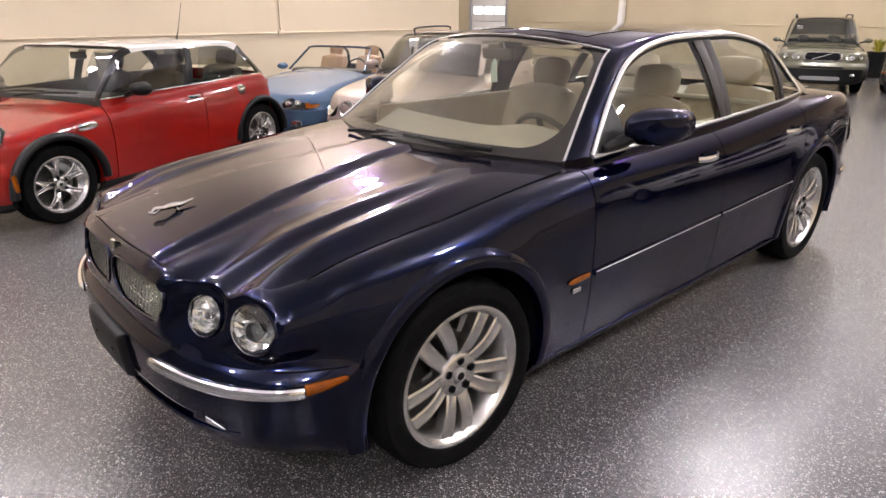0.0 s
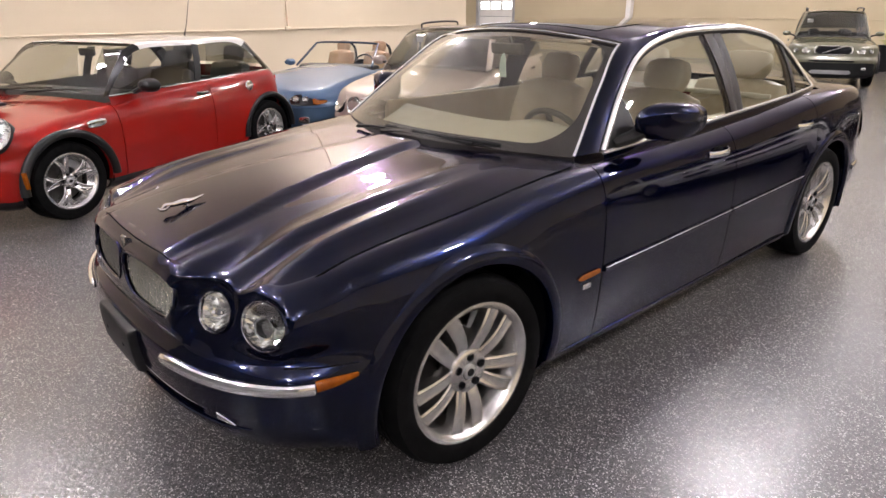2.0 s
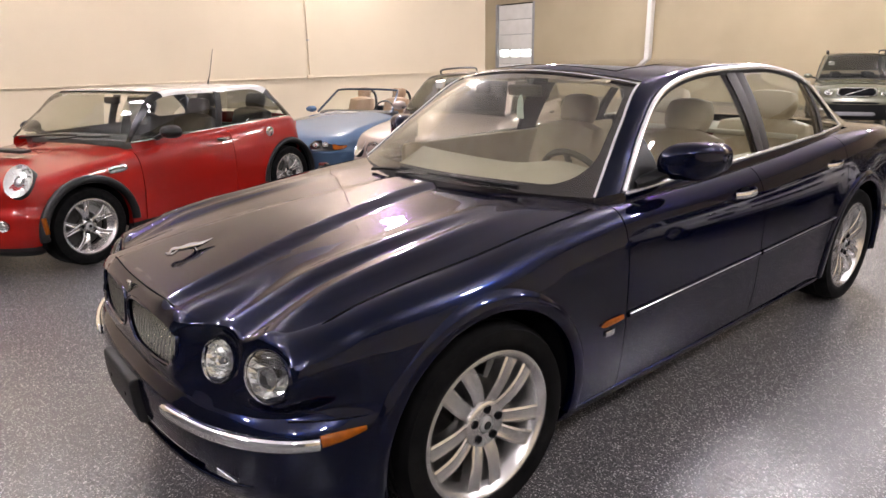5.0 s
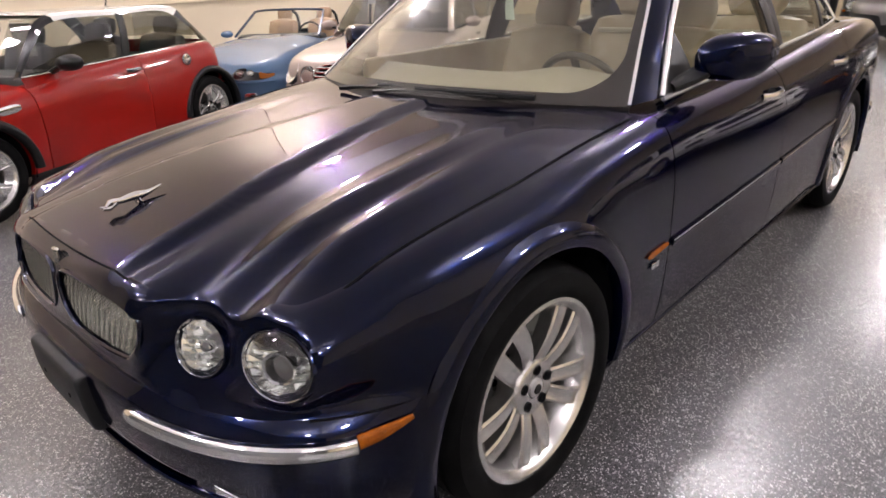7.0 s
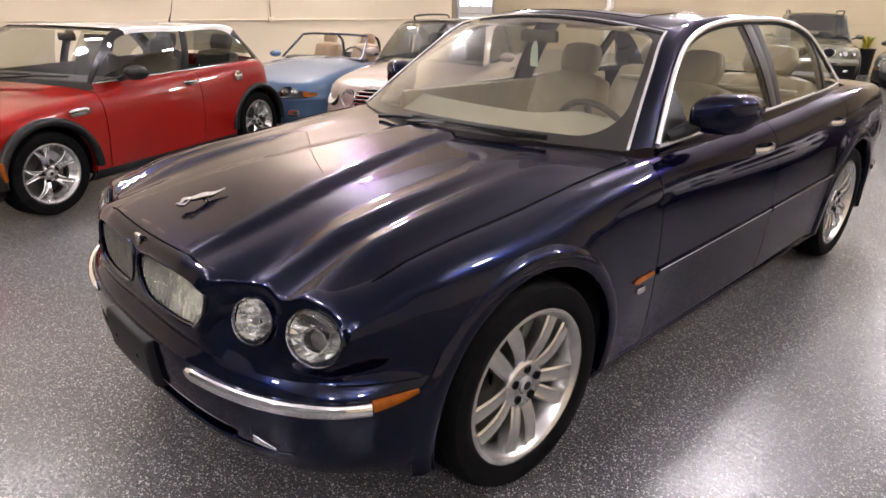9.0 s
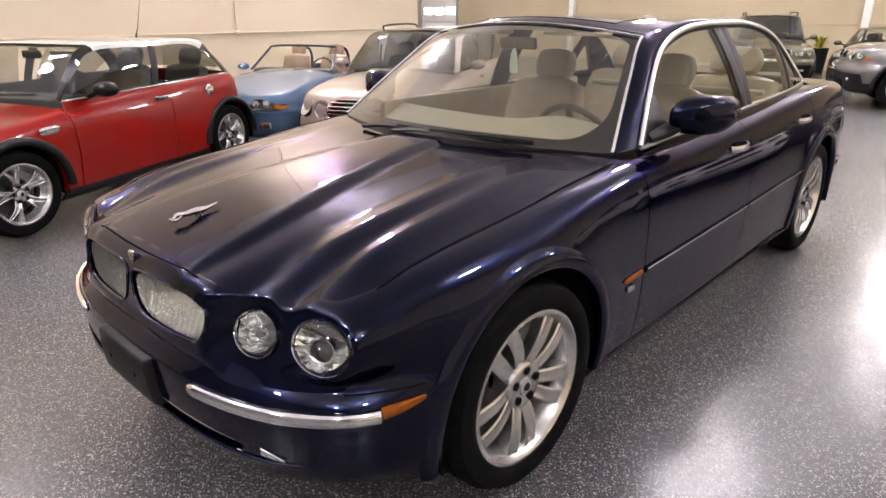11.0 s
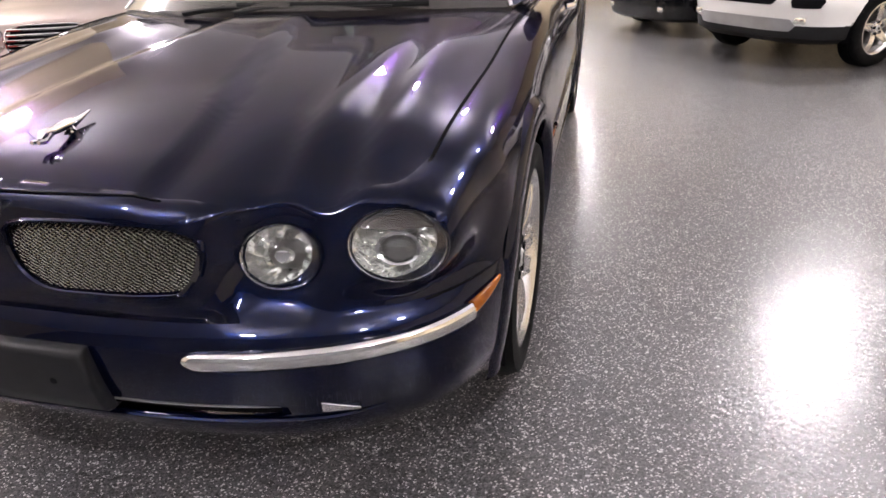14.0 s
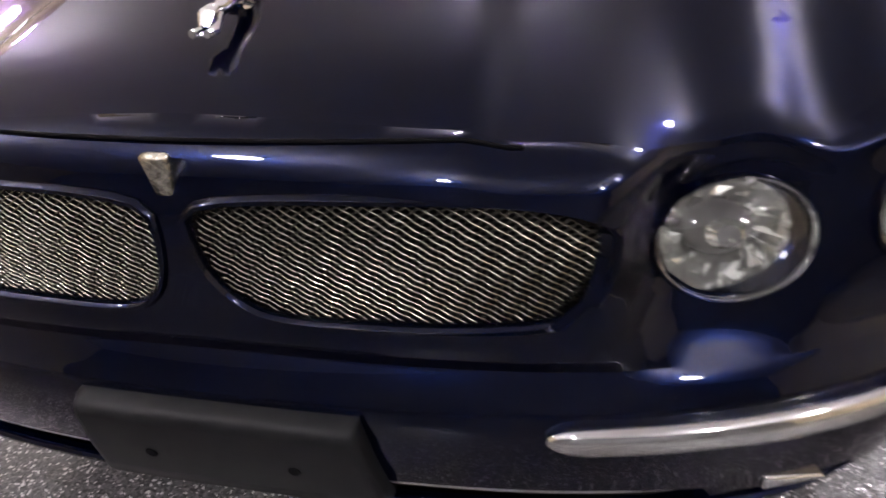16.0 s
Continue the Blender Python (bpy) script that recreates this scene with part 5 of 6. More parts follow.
    part("rear_deck", mirrored(roof), body, car)
    part("underbody", merged(box(hw * 1.5, wb + P["nose"] + P["tail"] - 0.5, 0.12, (0, (wb + P["tail"] - P["nose"]) / 2, P["sill"] + 0.10), 0.02), box(hw * 1.2, P["nose"] + 0.3, 0.35, (0, -P["nose"] / 2 + 0.25, 0.5), 0.05)), M_VOID, car)
    for wy in (0.0, wb):
        for side in (1, -1):
            wheel(car, (side * (hw - 0.115), wy, wr), side, wr, P["rim"], 0.2, P["spokes"], turn=P.get("spin", 10), material=P.get("alloy"))
            arch_liner(car, (side * (hw - 0.02), wy, wr), side, arch + 0.012, 0.3)
            if P.get("flare"):
                lip = [(side * (hw + 0.012 - (0.03 if wy else 0.012)), wy + (arch + 0.028) * math.cos(a), wr + (arch + 0.028) * math.sin(a)) for a in np.linspace(-0.05, math.pi + 0.05, 30)]
                part("arch_flare", sweep(lip, 0.034, 0.034, 10, up=(1, 0, 0.001)), M_DARK, car, "black plastic arch flare")
    n = 49
    f = P.get("flat", 0.0)
    if P.get("open"):
        return car, skin
    g = P.get("lean_post", 0.10)
    T = smoothed([(xb, y0 + g, zb), (xb * 0.5 + xr * 0.5, y0 * 0.5 + y1 * 0.5 + g - 0.01, zb * 0.45 + zr * 0.55 - 0.03), (xr + 0.02, y1 + g, zr - 0.075 + 0.3 * f), (xr + 0.03, (y1 + y2) / 2, zr - 0.05 - 0.3 * f), (xr + 0.02, y2 - 0.12, zr - 0.085 + 0.6 * f), (xb * 0.5 + xr * 0.5, y2 * 0.5 + y3 * 0.5 - 0.09, zt * 0.45 + zr * 0.55 - 0.05), (xb - 0.03, y3 - 0.18, zt)], n)
    E = smoothed([(xb - 0.04, y0, zb - 0.015), (xb * 0.5 + xr * 0.5 - 0.05, y0 * 0.52 + y1 * 0.48, zb * 0.45 + zr * 0.55), (xr - 0.05 + f, y1, zr - 0.035 + 0.6 * f), (xr - 0.04 + f, (y1 + y2) / 2, zr - 0.015), (xr - 0.05 + f, y2, zr - 0.04 + 0.6 * f), (xb * 0.5 + xr * 0.5 - 0.06, y2 * 0.5 + y3 * 0.5, zt * 0.45 + zr * 0.55), (xb - 0.09, y3, zt - 0.01)], n)
    C = smoothed([(0, y0 - 0.14, zb + 0.01), (0, (y0 + y1) / 2 - 0.13, zb * 0.45 + zr * 0.55 + 0.015), (0, y1 - 0.07, zr - 0.004), (0, (y1 + y2) / 2, zr + 0.01), (0, y2 + 0.04, zr - 0.012), (0, (y2 + y3) / 2 + 0.05, zt * 0.45 + zr * 0.55 + 0.01), (0, y3 + 0.04, zt)], n)
    Y = np.linspace(0, 1, n)
    B = np.array([(xb * (1 - t) + (xb - 0.03) * t, (y0 + g) * (1 - t) + (y3 - 0.18) * t, zb * (1 - t) + zt * t) for t in Y])

    def arc(i0, i1, drop=0.0):
        return mirrored(grid([[(E[i][0] * (1 - t), E[i][1] + (C[i][1] - E[i][1]) * (1 - (1 - t) ** 2), E[i][2] + (C[i][2] - E[i][2]) * (1 - (1 - t) ** 2) - drop) for t in np.linspace(0, 1, 9)] for i in range(i0, i1 + 1)]))

    roofpaint = P.get("roof", body)
    part("windscreen", arc(1, 15), P.get("screen", M_GLASS), car).visible_shadow = False
    part("roof_panel", arc(16, 33), roofpaint, car)
    part("rear_window", arc(34, 46), P.get("back_glass", M_GLASS), car).visible_shadow = False
    part("headlining", arc(16, 33, 0.035), M_DASH, car)
    for side in (1, -1):
        rows = np.array([[T[i], T[i] * 0.6 + E[i] * 0.4 + (0.008, 0, 0.012), E[i]] for i in range(n)])
        rows[..., 0] *= side
        a_post = P.get("post", body)
        part("roof_rail", grid(rows[16:36]), roofpaint, car)
        part("screen_post", grid(rows[:17]), a_post, car)
        part("rear_post", grid(rows[35:]), P.get("post", body), car)
        for i0, i1 in P["panes"]:
            g = part("side_window", grid([[(side * (B[i][0] + (T[i][0] - B[i][0]) * t + 0.015 * math.sin(math.pi * t)), B[i][1] + (T[i][1] - B[i][1]) * t, B[i][2] + (T[i][2] - B[i][2]) * t) for t in np.linspace(0, 1, 7)] for i in range(i0, i1 + 1)]), P.get("side_glass", M_GLASS), car)
            g.visible_shadow = False
        for i in P["posts"]:
            part("window_post", sweep([(side * (B[i][0] + (T[i][0] - B[i][0]) * t + 0.015 * math.sin(math.pi * t)), B[i][1] + (T[i][1] - B[i][1]) * t, B[i][2] + (T[i][2] - B[i][2]) * t) for t in np.linspace(0, 1, 7)], 0.045, 0.008, 8, up=(1, 0, 0)), M_DARK, car)
        part("belt_trim", sweep([(side * (p[0] + 0.01), p[1], p[2]) for p in B], 0.008, 0.008, 6), P.get("belt_trim", M_CHROME), car, "bright belt strip")
        part("belt_panel", grid([[(side * p[0], p[1], p[2]), (side * (p[0] + 0.03), p[1], float(top(p[0] + 0.03, p[1])) - 0.015)] for p in B]), body, car)
        # mirror
        my, mz = y0 + 0.30, zb + 0.07
        rows = [[(side * (hw + 0.06 + 0.095 * kk * math.cos(b)), my + d, mz + 0.062 * kk * math.sin(b)) for b in np.linspace(0, 2 * math.pi, 17)[:-1]] for kk, d in ((0.1, -0.07), (0.6, -0.06), (0.9, -0.03), (1, 0.02), (0.96, 0.05), (0.1, 0.05))]
        mir = part("door_mirror", grid(rows, close_v=True), P.get("mirror", body), car)
        part("mirror_foot", sweep([(side * (xb - 0.02), my, zb + 0.0), (side * (hw + 0.0), my, mz - 0.02)], 0.04, 0.02, 8), M_DARK, mir)
        for dy in P["handles"]:
            part("door_handle", sweep(smoothed([(side * (hw - 0.015), dy - 0.08, P["hz"]), (side * (hw + 0.012), dy - 0.04, P["hz"]), (side * (hw + 0.012), dy + 0.04, P["hz"]), (side * (hw - 0.015), dy + 0.08, P["hz"])], 10), 0.009, 0.016, 6), P.get("handle", M_CHROME), car)
        for sy in P["seats"]:
            seat(car, side * 0.36, sy, P.get("trim", M_GREYLEATHER), "car_seat", 0.50)
    part("dashboard", box(2 * xb - 0.1, 0.35, 0.25, (0, y0 + 0.30, zb - 0.12), 0.06), M_GREYLEATHER, car)
    for side in (1, -1):
        part("door_card", grid([[(side * (p[0] - 0.035), p[1], p[2] + 0.012), (side * (p[0] - 0.05), p[1], p[2] - 0.20), (side * (p[0] - 0.05), p[1], p[2] - 0.55)] for p in B[2:-1]]), M_GREYLEATHER, car)
    part("rear_bulkhead", box(2 * xb - 0.15, 0.05, 0.5, (0, y3 - 0.22, zb - 0.30), 0.02), M_GREYLEATHER, car)
    return car, skin


def front_place(skin, x, z, out=0.0):
    """A place on a car's front seen from ahead."""
    w = float(skin.width(-0.15))
    y0, d = skin.front
    p = skin.power
    e = float(along([(q[0], q[2]) for q in skin.low], min(z, skin.belt)))
    if z > skin.belt:
        h = min(0.97, (z - skin.belt) / (float(skin.ztop(x, y0 - d + 0.1)) - skin.belt))
        q = skin.rise[1]
        e += skin.turn[1] * (1 - (1 - h**q) ** (1 / q))
    return Vector((x, y0 - (d - e) * (1 - min(0.999, (abs(x) / (w - e)) ** p)) ** (1 / p) - out, z))


def lamp_on(car, skin, x, z, radius, out=0.018, **kw):
    """A round lamp set on a car's front, square to it."""
    e = 0.02
    ax = (front_place(skin, x + e, z) - front_place(skin, x - e, z)).y / (2 * e)
    az = (front_place(skin, x, z + e) - front_place(skin, x, z - e)).y / (2 * e)
    n = Vector((ax, -1, az)).normalized()
    return lamp_unit(car, front_place(skin, x, z) + n * out, n, radius, depth=0.28, **kw)


def patch(skin, x0, x1, z0, z1, out, nx=10, nz=4, power=0.0):
    """A plate that follows a car's front, a little proud of it, with its own thickness; rounded in outline where power is given."""
    rows = []
    for u in np.linspace(-1, 1, nx):
        row = []
        for v in np.linspace(-1, 1, nz):
            uu, vv = u, v
            if power:
                vv = v * (1 - abs(u) ** power) ** (1 / power) if abs(u) < 0.999 else 0
            row.append(front_place(skin, (x0 + x1) / 2 + (x1 - x0) / 2 * uu, (z0 + z1) / 2 + (z1 - z0) / 2 * vv, out))
        rows.append(row)
    bm = grid(rows)
    bmesh.ops.remove_doubles(bm, verts=bm.verts, dist=1e-4)
    edges = [e for e in bm.edges if len(e.link_faces) == 1]
    made = bmesh.ops.extrude_edge_only(bm, edges=edges)["geom"]
    bmesh.ops.translate(bm, vec=(0, 0.03 + out, 0), verts=[g for g in made if isinstance(g, bmesh.types.BMVert)])
    return bm


TEN = [(2 * math.pi * k / 10, 0.034, 0.026, 0.0) for k in range(10)]
FORKED = [(2 * math.pi * k / 5 + 1.6 + d, 0.056, 0.023, -d) for k in range(5) for d in (0.25, -0.25)]
FIVE = [(2 * math.pi * k / 5 + 0.3, 0.085, 0.060, 0.0) for k in range(5)]
M_BLACK = paint("black_paint", (0.003, 0.003, 0.0035), 0.0, 0.4, 0.2, 0.0)
M_RED = paint("red_paint", (0.225, 0.0045, 0.0022), 0.0, 0.4, 0.12, 0.1, None, 1.36)
M_ROOFWHITE = paint("white_car_paint", (0.74, 0.73, 0.70), 0.0, 0.35, 0.03)
M_LIGHTBLUE = paint("pale_blue_paint", (0.062, 0.112, 0.195), 0.0, 0.45, spec=0.2, coat_ior=1.30)
M_SHADED = glass_material("dark_tinted_glass", (0.36, 0.37, 0.35))
M_CHAMPAGNE = paint("champagne_paint", (0.33, 0.262, 0.235), 0.3, 0.38, coat_ior=1.4)
M_GREENGREY = paint("grey_green_paint", (0.085, 0.085, 0.055), 0.3, 0.35)
M_DARKGREY = paint("dark_grey_paint", (0.035, 0.035, 0.033), 0.4, 0.35)
M_SILVER = paint("silver_paint", (0.14, 0.128, 0.122), 0.5, 0.35)


def small_hatchback():
    P = dict(hw=0.845, wb=2.467, wr=0.326, rim=0.232, nose=0.60, tail=0.49, zc=[(-0.6, 0.68), (-0.45, 0.77), (-0.1, 0.845), (0.3, 0.89), (0.7, 0.935), (2.6, 1.02), (3.1, 0.98)],
             ze=[(-0.6, 0.66), (-0.45, 0.735), (-0.1, 0.81), (0.3, 0.855), (0.7, 0.90), (1.5, 0.95), (2.6, 0.985), (3.1, 0.95)], sill=0.16, step=0.52, lean=0.03, belt=0.62, turn=(0.13, 0.12, 0.10),
             rise=(2.6, 2.4, 2.4), clad=0.255, arch=0.368, flare=True, seams=(0.52, 1.62), panels=("front_panel", "door", "rear_panel"), glass=(0.50, 0.98, 2.32, 2.77), cabin=(0.745, 0.635, 1.375, 0.945, 0.985), lean_post=0.025,
             panes=((3, 22), (26, 43)), posts=(24,), post=M_BLACK, flat=0.03, roof=M_ROOFWHITE, paint=M_RED, mirror=M_DARK, handles=(1.50,), hz=0.86, seats=(1.25, 2.1), spokes=FORKED, power=2.6, side_glass=M_DIMGLASS, back_glass=M_SHADED)
    car, skin = other_car("hatchback_car", "small red hatchback with white roof and black arches", CARS["hatchback"], P)
    for side in (1, -1):
        lamp_unit(car, (side * 0.665, -0.390, 0.775), (side * 0.42, -0.70, 0.56), 0.098, squash=1.42, depth=0.3)
        lamp_on(car, skin, side * 0.60, 0.44, 0.045, 0.014, name="fog_lamp")
        part("side_vent", sweep([(side * 0.848, 0.205, 0.755), (side * 0.851, 0.24, 0.758), (side * 0.853, 0.335, 0.762), (side * 0.85, 0.375, 0.764)], 0.008, 0.030, 10, taper=[0.7, 1, 1, 0.6]), M_CHROME, car, "chrome side vent badge")
        part("side_marker", sweep([(side * 0.872, -0.385 - 0.002 * k, 0.37 + 0.026 * k) for k in range(6)], 0.016, 0.020, 6, up=(0, 1, 0)), M_AMBER, car, "amber side marker")
        bm = lathe([(0.0, 0.014), (0.03, 0.013), (0.052, 0.006), (0.056, -0.004)], 24)
        bmesh.ops.transform(bm, matrix=Matrix.Translation((side * 0.838, 2.17, 0.855)) @ Matrix.Diagonal((side, 1, 1, 1)), verts=bm.verts)
        if side > 0:
            part("fuel_cap", bm, M_CHROME, car, "round chrome fuel cap")
        part("rear_lamp", box(0.10, 0.05, 0.22, (side * 0.64, 2.80, 0.80), 0.02), M_TAIL, car, "red rear lamp")
        part("wiper", sweep([(side * 0.2 - 0.3, 0.42, 0.955), (side * 0.2, 0.50, 0.985), (side * 0.2 + 0.3, 0.54, 0.99)], 0.01, 0.01, 6), M_DARK, car)
    part("grille", patch(skin, -0.36, 0.36, 0.50, 0.64, 0.006, 14, 4, 4), M_CHROME, car, "chrome grille")
    part("bonnet_scoop", box(0.36, 0.10, 0.03, (0, 0.02, 0.915), 0.012), M_DARK, car)
    part("aerial", sweep([(0, 2.24, 1.375), (0, 2.28, 1.46), (0, 2.37, 1.76)], 0.004, 0.004, 6, taper=[2.4, 1.0, 0.6]), M_DARK, car, "thin black roof aerial")
    part("inside_mirror", box(0.20, 0.03, 0.07, (0, 1.02, 1.27), 0.02), M_DARK, car)
    part("price_card", box(0.20, 0.004, 0.26, (0.30, 1.02, 1.17), 0.001), M_GREYTRIM, car, "dark card hanging in the windscreen")


M_TAIL = mat("red_lamp_plastic", (0.35, 0.01, 0.01), 0.15, coat=0.6)
M_DIMGLASS = glass_material("tinted_glass", (0.66, 0.67, 0.63))


def turned(x, y, degrees, sxy, sz):
    return pose(x, y, 0, 0, 0, degrees) @ Matrix.Diagonal((sxy, sxy, sz, 1))


CARS = {
    "hatchback": turned(-3.845, -0.66, 26.0, 0.985, 0.91),
    "roadster": turned(-5.20, 2.80, 26.6, 0.90, 0.84),
    "estate": turned(-3.29, 3.15, 26.6, 0.90, 0.89),
    "suv_green": turned(-2.63, 13.2, 22.0, 0.84, 0.80),
    "suv_silver": turned(-0.17, 11.66, -70.0, 0.96, 0.92),
    "saloon_black": turned(2.02, 7.42, -55.0, 0.93, 0.92),
    "saloon_grey": turned(-0.98, 14.2, 4.0, 0.84, 0.80),
    "suv_white": turned(2.90, 5.55, -52.0, 0.90, 0.90),
}
small_hatchback()


def roadster():
    P = dict(hw=0.845, wb=2.446, wr=0.305, rim=0.22, nose=0.74, tail=0.85, zc=[(-0.75, 0.60), (-0.6, 0.70), (-0.2, 0.82), (0.4, 0.90), (0.9, 0.93), (2.4, 0.90), (3.2, 0.78)],
             ze=[(-0.75, 0.58), (-0.6, 0.66), (-0.2, 0.77), (0.4, 0.83), (0.9, 0.85), (1.6, 0.85), (2.4, 0.86), (3.2, 0.75)], sill=0.15, step=0.52, lean=0.03, belt=0.56, turn=(0.16, 0.15, 0.14),
             rise=(2.3, 2.3, 2.3), clad=0.22, clad_paint=M_LIGHTBLUE, arch=0.35, seams=(0.75, 1.75), panels=("front_panel", "door", "rear_panel"), glass=(0.95, 1.25, 1.9, 2.25), cabin=(0.70, 0.58, 1.27, 0.90, 0.88),
             panes=(), posts=(), paint=M_LIGHTBLUE, handles=(), hz=0.8, seats=(), spokes=FIVE, open=True)
    car, skin = other_car("roadster_car", "pale blue open roadster with tan seats", CARS["roadster"], P)
    # windscreen and its frame
    rows = []
    for t in np.linspace(-1, 1, 17):
        s = abs(t) ** 3
        rows.append([(t * (0.66 + (0.55 - 0.66) * v), 0.84 + 0.16 * t * t + (0.42 + 0.02 * s) * v, 0.90 + (0.36 - 0.03 * s) * v) for v in np.linspace(0, 1, 5)])
    part("windscreen", grid(rows), M_GLASS, car).visible_shadow = False
    frame_line = [r[0] for r in rows[:1]] + [rows[0][k] for k in range(1, 5)] + [r[4] for r in rows[1:]] + [rows[-1][k] for k in (3, 2, 1, 0)]
    part("screen_frame", sweep(frame_line, 0.018, 0.018, 8), M_LIGHTBLUE2, car, "blue windscreen frame")
    for side in (1, -1):
        seat(car, side * 0.33, 1.45, M_TAN, "car_seat", 0.48, 14)
        hoop = smoothed([(side * 0.16, 2.0, 0.88), (side * 0.17, 2.0, 1.10), (side * 0.24, 2.0, 1.19), (side * 0.40, 2.0, 1.19), (side * 0.47, 2.0, 1.10), (side * 0.48, 2.0, 0.88)], 24)
        part("roll_hoop", sweep(hoop, 0.022, 0.022, 8), M_DARK, car, "black padded roll hoop")
        rows = [[(side * (0.90 + 0.085 * kk * math.cos(b)), 1.15 + d, 0.93 + 0.055 * kk * math.sin(b)) for b in np.linspace(0, 2 * math.pi, 17)[:-1]] for kk, d in ((0.1, -0.07), (0.7, -0.05), (1, 0.0), (0.96, 0.05), (0.1, 0.05))]
        part("door_mirror", grid(rows, close_v=True), M_LIGHTBLUE, car)
        lamp = part("headlamp", patch(skin, side * 0.34, side * 0.78, 0.530, 0.680, 0.026, 16, 6, 3.5), M_CLEARLAMP, car, "clear shaped headlamp with dark bezel")
        for x in (0.43, 0.54):
            lamp_on(car, skin, side * x, 0.600, 0.040, 0.030, name="lamp_bowl")
        part("turn_lamp", patch(skin, side * 0.63, side * 0.77, 0.54, 0.67, 0.036, 8, 4, 3), M_AMBER, car, "amber turn lamp")
        q = front_place(skin, side * 0.52, 0.33, 0.002)
        part("fog_lamp", box(0.20, 0.03, 0.09, tuple(q), 0.02), M_REFLECTOR, car)
        part("grille", patch(skin, side * 0.03, side * 0.20, 0.55, 0.63, 0.01, 10, 5, 3), M_DARK, car, "dark kidney grille half")
    part("lower_grille", patch(skin, -0.40, 0.40, 0.27, 0.38, 0.010, 20, 4, 8), M_VOID, car, "dark lower air intake")
    part("bumper_line", sweep([tuple(front_place(skin, x, 0.50, 0.008)) for x in np.linspace(-0.78, 0.78, 31)], 0.006, 0.014, 6), M_LIGHTBLUE, car)
    part("dashboard", box(1.3, 0.30, 0.20, (0, 1.15, 0.82), 0.05), M_GREYLEATHER, car)
    part("steering_wheel", sweep([(0.33 + 0.17 * math.cos(a), 1.36 + 0.06 * math.sin(a), 0.90 + 0.16 * math.sin(a)) for a in np.linspace(0, 2 * math.pi, 33)[:-1]], 0.014, 0.014, 6, closed=True), M_DARK, car)
    part("cabin_floor", box(1.35, 1.3, 0.5, (0, 1.6, 0.40), 0.05), M_GREYLEATHER, car)


M_LIGHTBLUE2 = paint("dark_blue_frame_paint", (0.02, 0.035, 0.065), 0.4, 0.3)
M_CLEARLAMP = mat("dark_lamp_bezel", (0.008, 0.008, 0.009), 0.15, 0.0, coat=0.5)
roadster()


def estate():
    P = dict(hw=0.865, wb=2.715, wr=0.315, rim=0.22, nose=0.80, tail=1.00, zc=[(-0.8, 0.68), (-0.6, 0.80), (-0.2, 0.88), (0.5, 0.955), (0.8, 0.97), (2.8, 1.0), (3.7, 0.97)],
             ze=[(-0.8, 0.65), (-0.6, 0.75), (-0.2, 0.83), (0.5, 0.90), (0.8, 0.92), (1.8, 0.95), (2.8, 0.97), (3.7, 0.94)], sill=0.17, step=0.53, lean=0.03, belt=0.62, turn=(0.14, 0.13, 0.10),
             rise=(2.5, 2.4, 2.4), clad=0.23, clad_paint=M_CHAMPAGNE, arch=0.36, seams=(0.62, 1.62, 2.45), panels=("front_panel", "front_door", "rear_door", "rear_panel"), glass=(0.62, 1.28, 3.15, 3.55), cabin=(0.75, 0.62, 1.44, 0.955, 1.0),
             panes=((3, 19), (22, 32), (35, 44)), posts=(20, 33), paint=M_CHAMPAGNE, handles=(1.45, 2.35), hz=0.85, seats=(1.45, 2.3), spokes=FIVE, screen=M_SHADED, side_glass=M_SHADED, back_glass=M_SHADED)
    car, skin = other_car("estate_car", "champagne estate car with four round lamps", CARS["estate"], P)
    for side in (1, -1):
        for x, z, r in ((0.64, 0.665, 0.110), (0.425, 0.645, 0.090)):
            lamp_on(car, skin, side * x, z, r, 0.006, squash=1.1)
        part("roof_bar", sweep(smoothed([(side * 0.56, 1.55, 1.43), (side * 0.57, 1.62, 1.475), (side * 0.57, 2.2, 1.49), (side * 0.57, 2.9, 1.475), (side * 0.56, 2.98, 1.43)], 24), 0.014, 0.014, 6), M_DARK, car, "dark roof rail")
    part("grille", patch(skin, -0.33, 0.33, 0.50, 0.75, 0.012, 14, 6, 6), M_VOID, car, "black grille with chrome bars")
    for k in range(6):
        part("grille_bar", sweep([tuple(front_place(skin, x, 0.525 + 0.039 * k, 0.024)) for x in np.linspace(-0.31, 0.31, 11)], 0.010, 0.012, 6), M_CHROME, car)
    part("grille_frame", sweep([tuple(front_place(skin, 0.33 * abs(math.cos(a)) ** 0.5 * (1 if math.cos(a) > 0 else -1), 0.625 + 0.127 * abs(math.sin(a)) ** 0.5 * (1 if math.sin(a) > 0 else -1), 0.014)) for a in np.linspace(0, 2 * math.pi, 49)[:-1]], 0.008, 0.008, 6, closed=True), M_CHROME, car)
    part("bumper_strip", sweep([tuple(front_place(skin, x, 0.45, 0.006)) for x in np.linspace(-0.8, 0.8, 31)], 0.008, 0.02, 6), M_CHAMPAGNE, car)
    part("window_sticker", box(0.10, 0.004, 0.10, (-0.40, 1.12, 1.30), 0.001), M_ROOFWHITE, car, "white paper sticker")
    part("lower_grille", patch(skin, -0.5, 0.5, 0.27, 0.36, 0.003, 16, 4, 8), M_VOID, car)


estate()


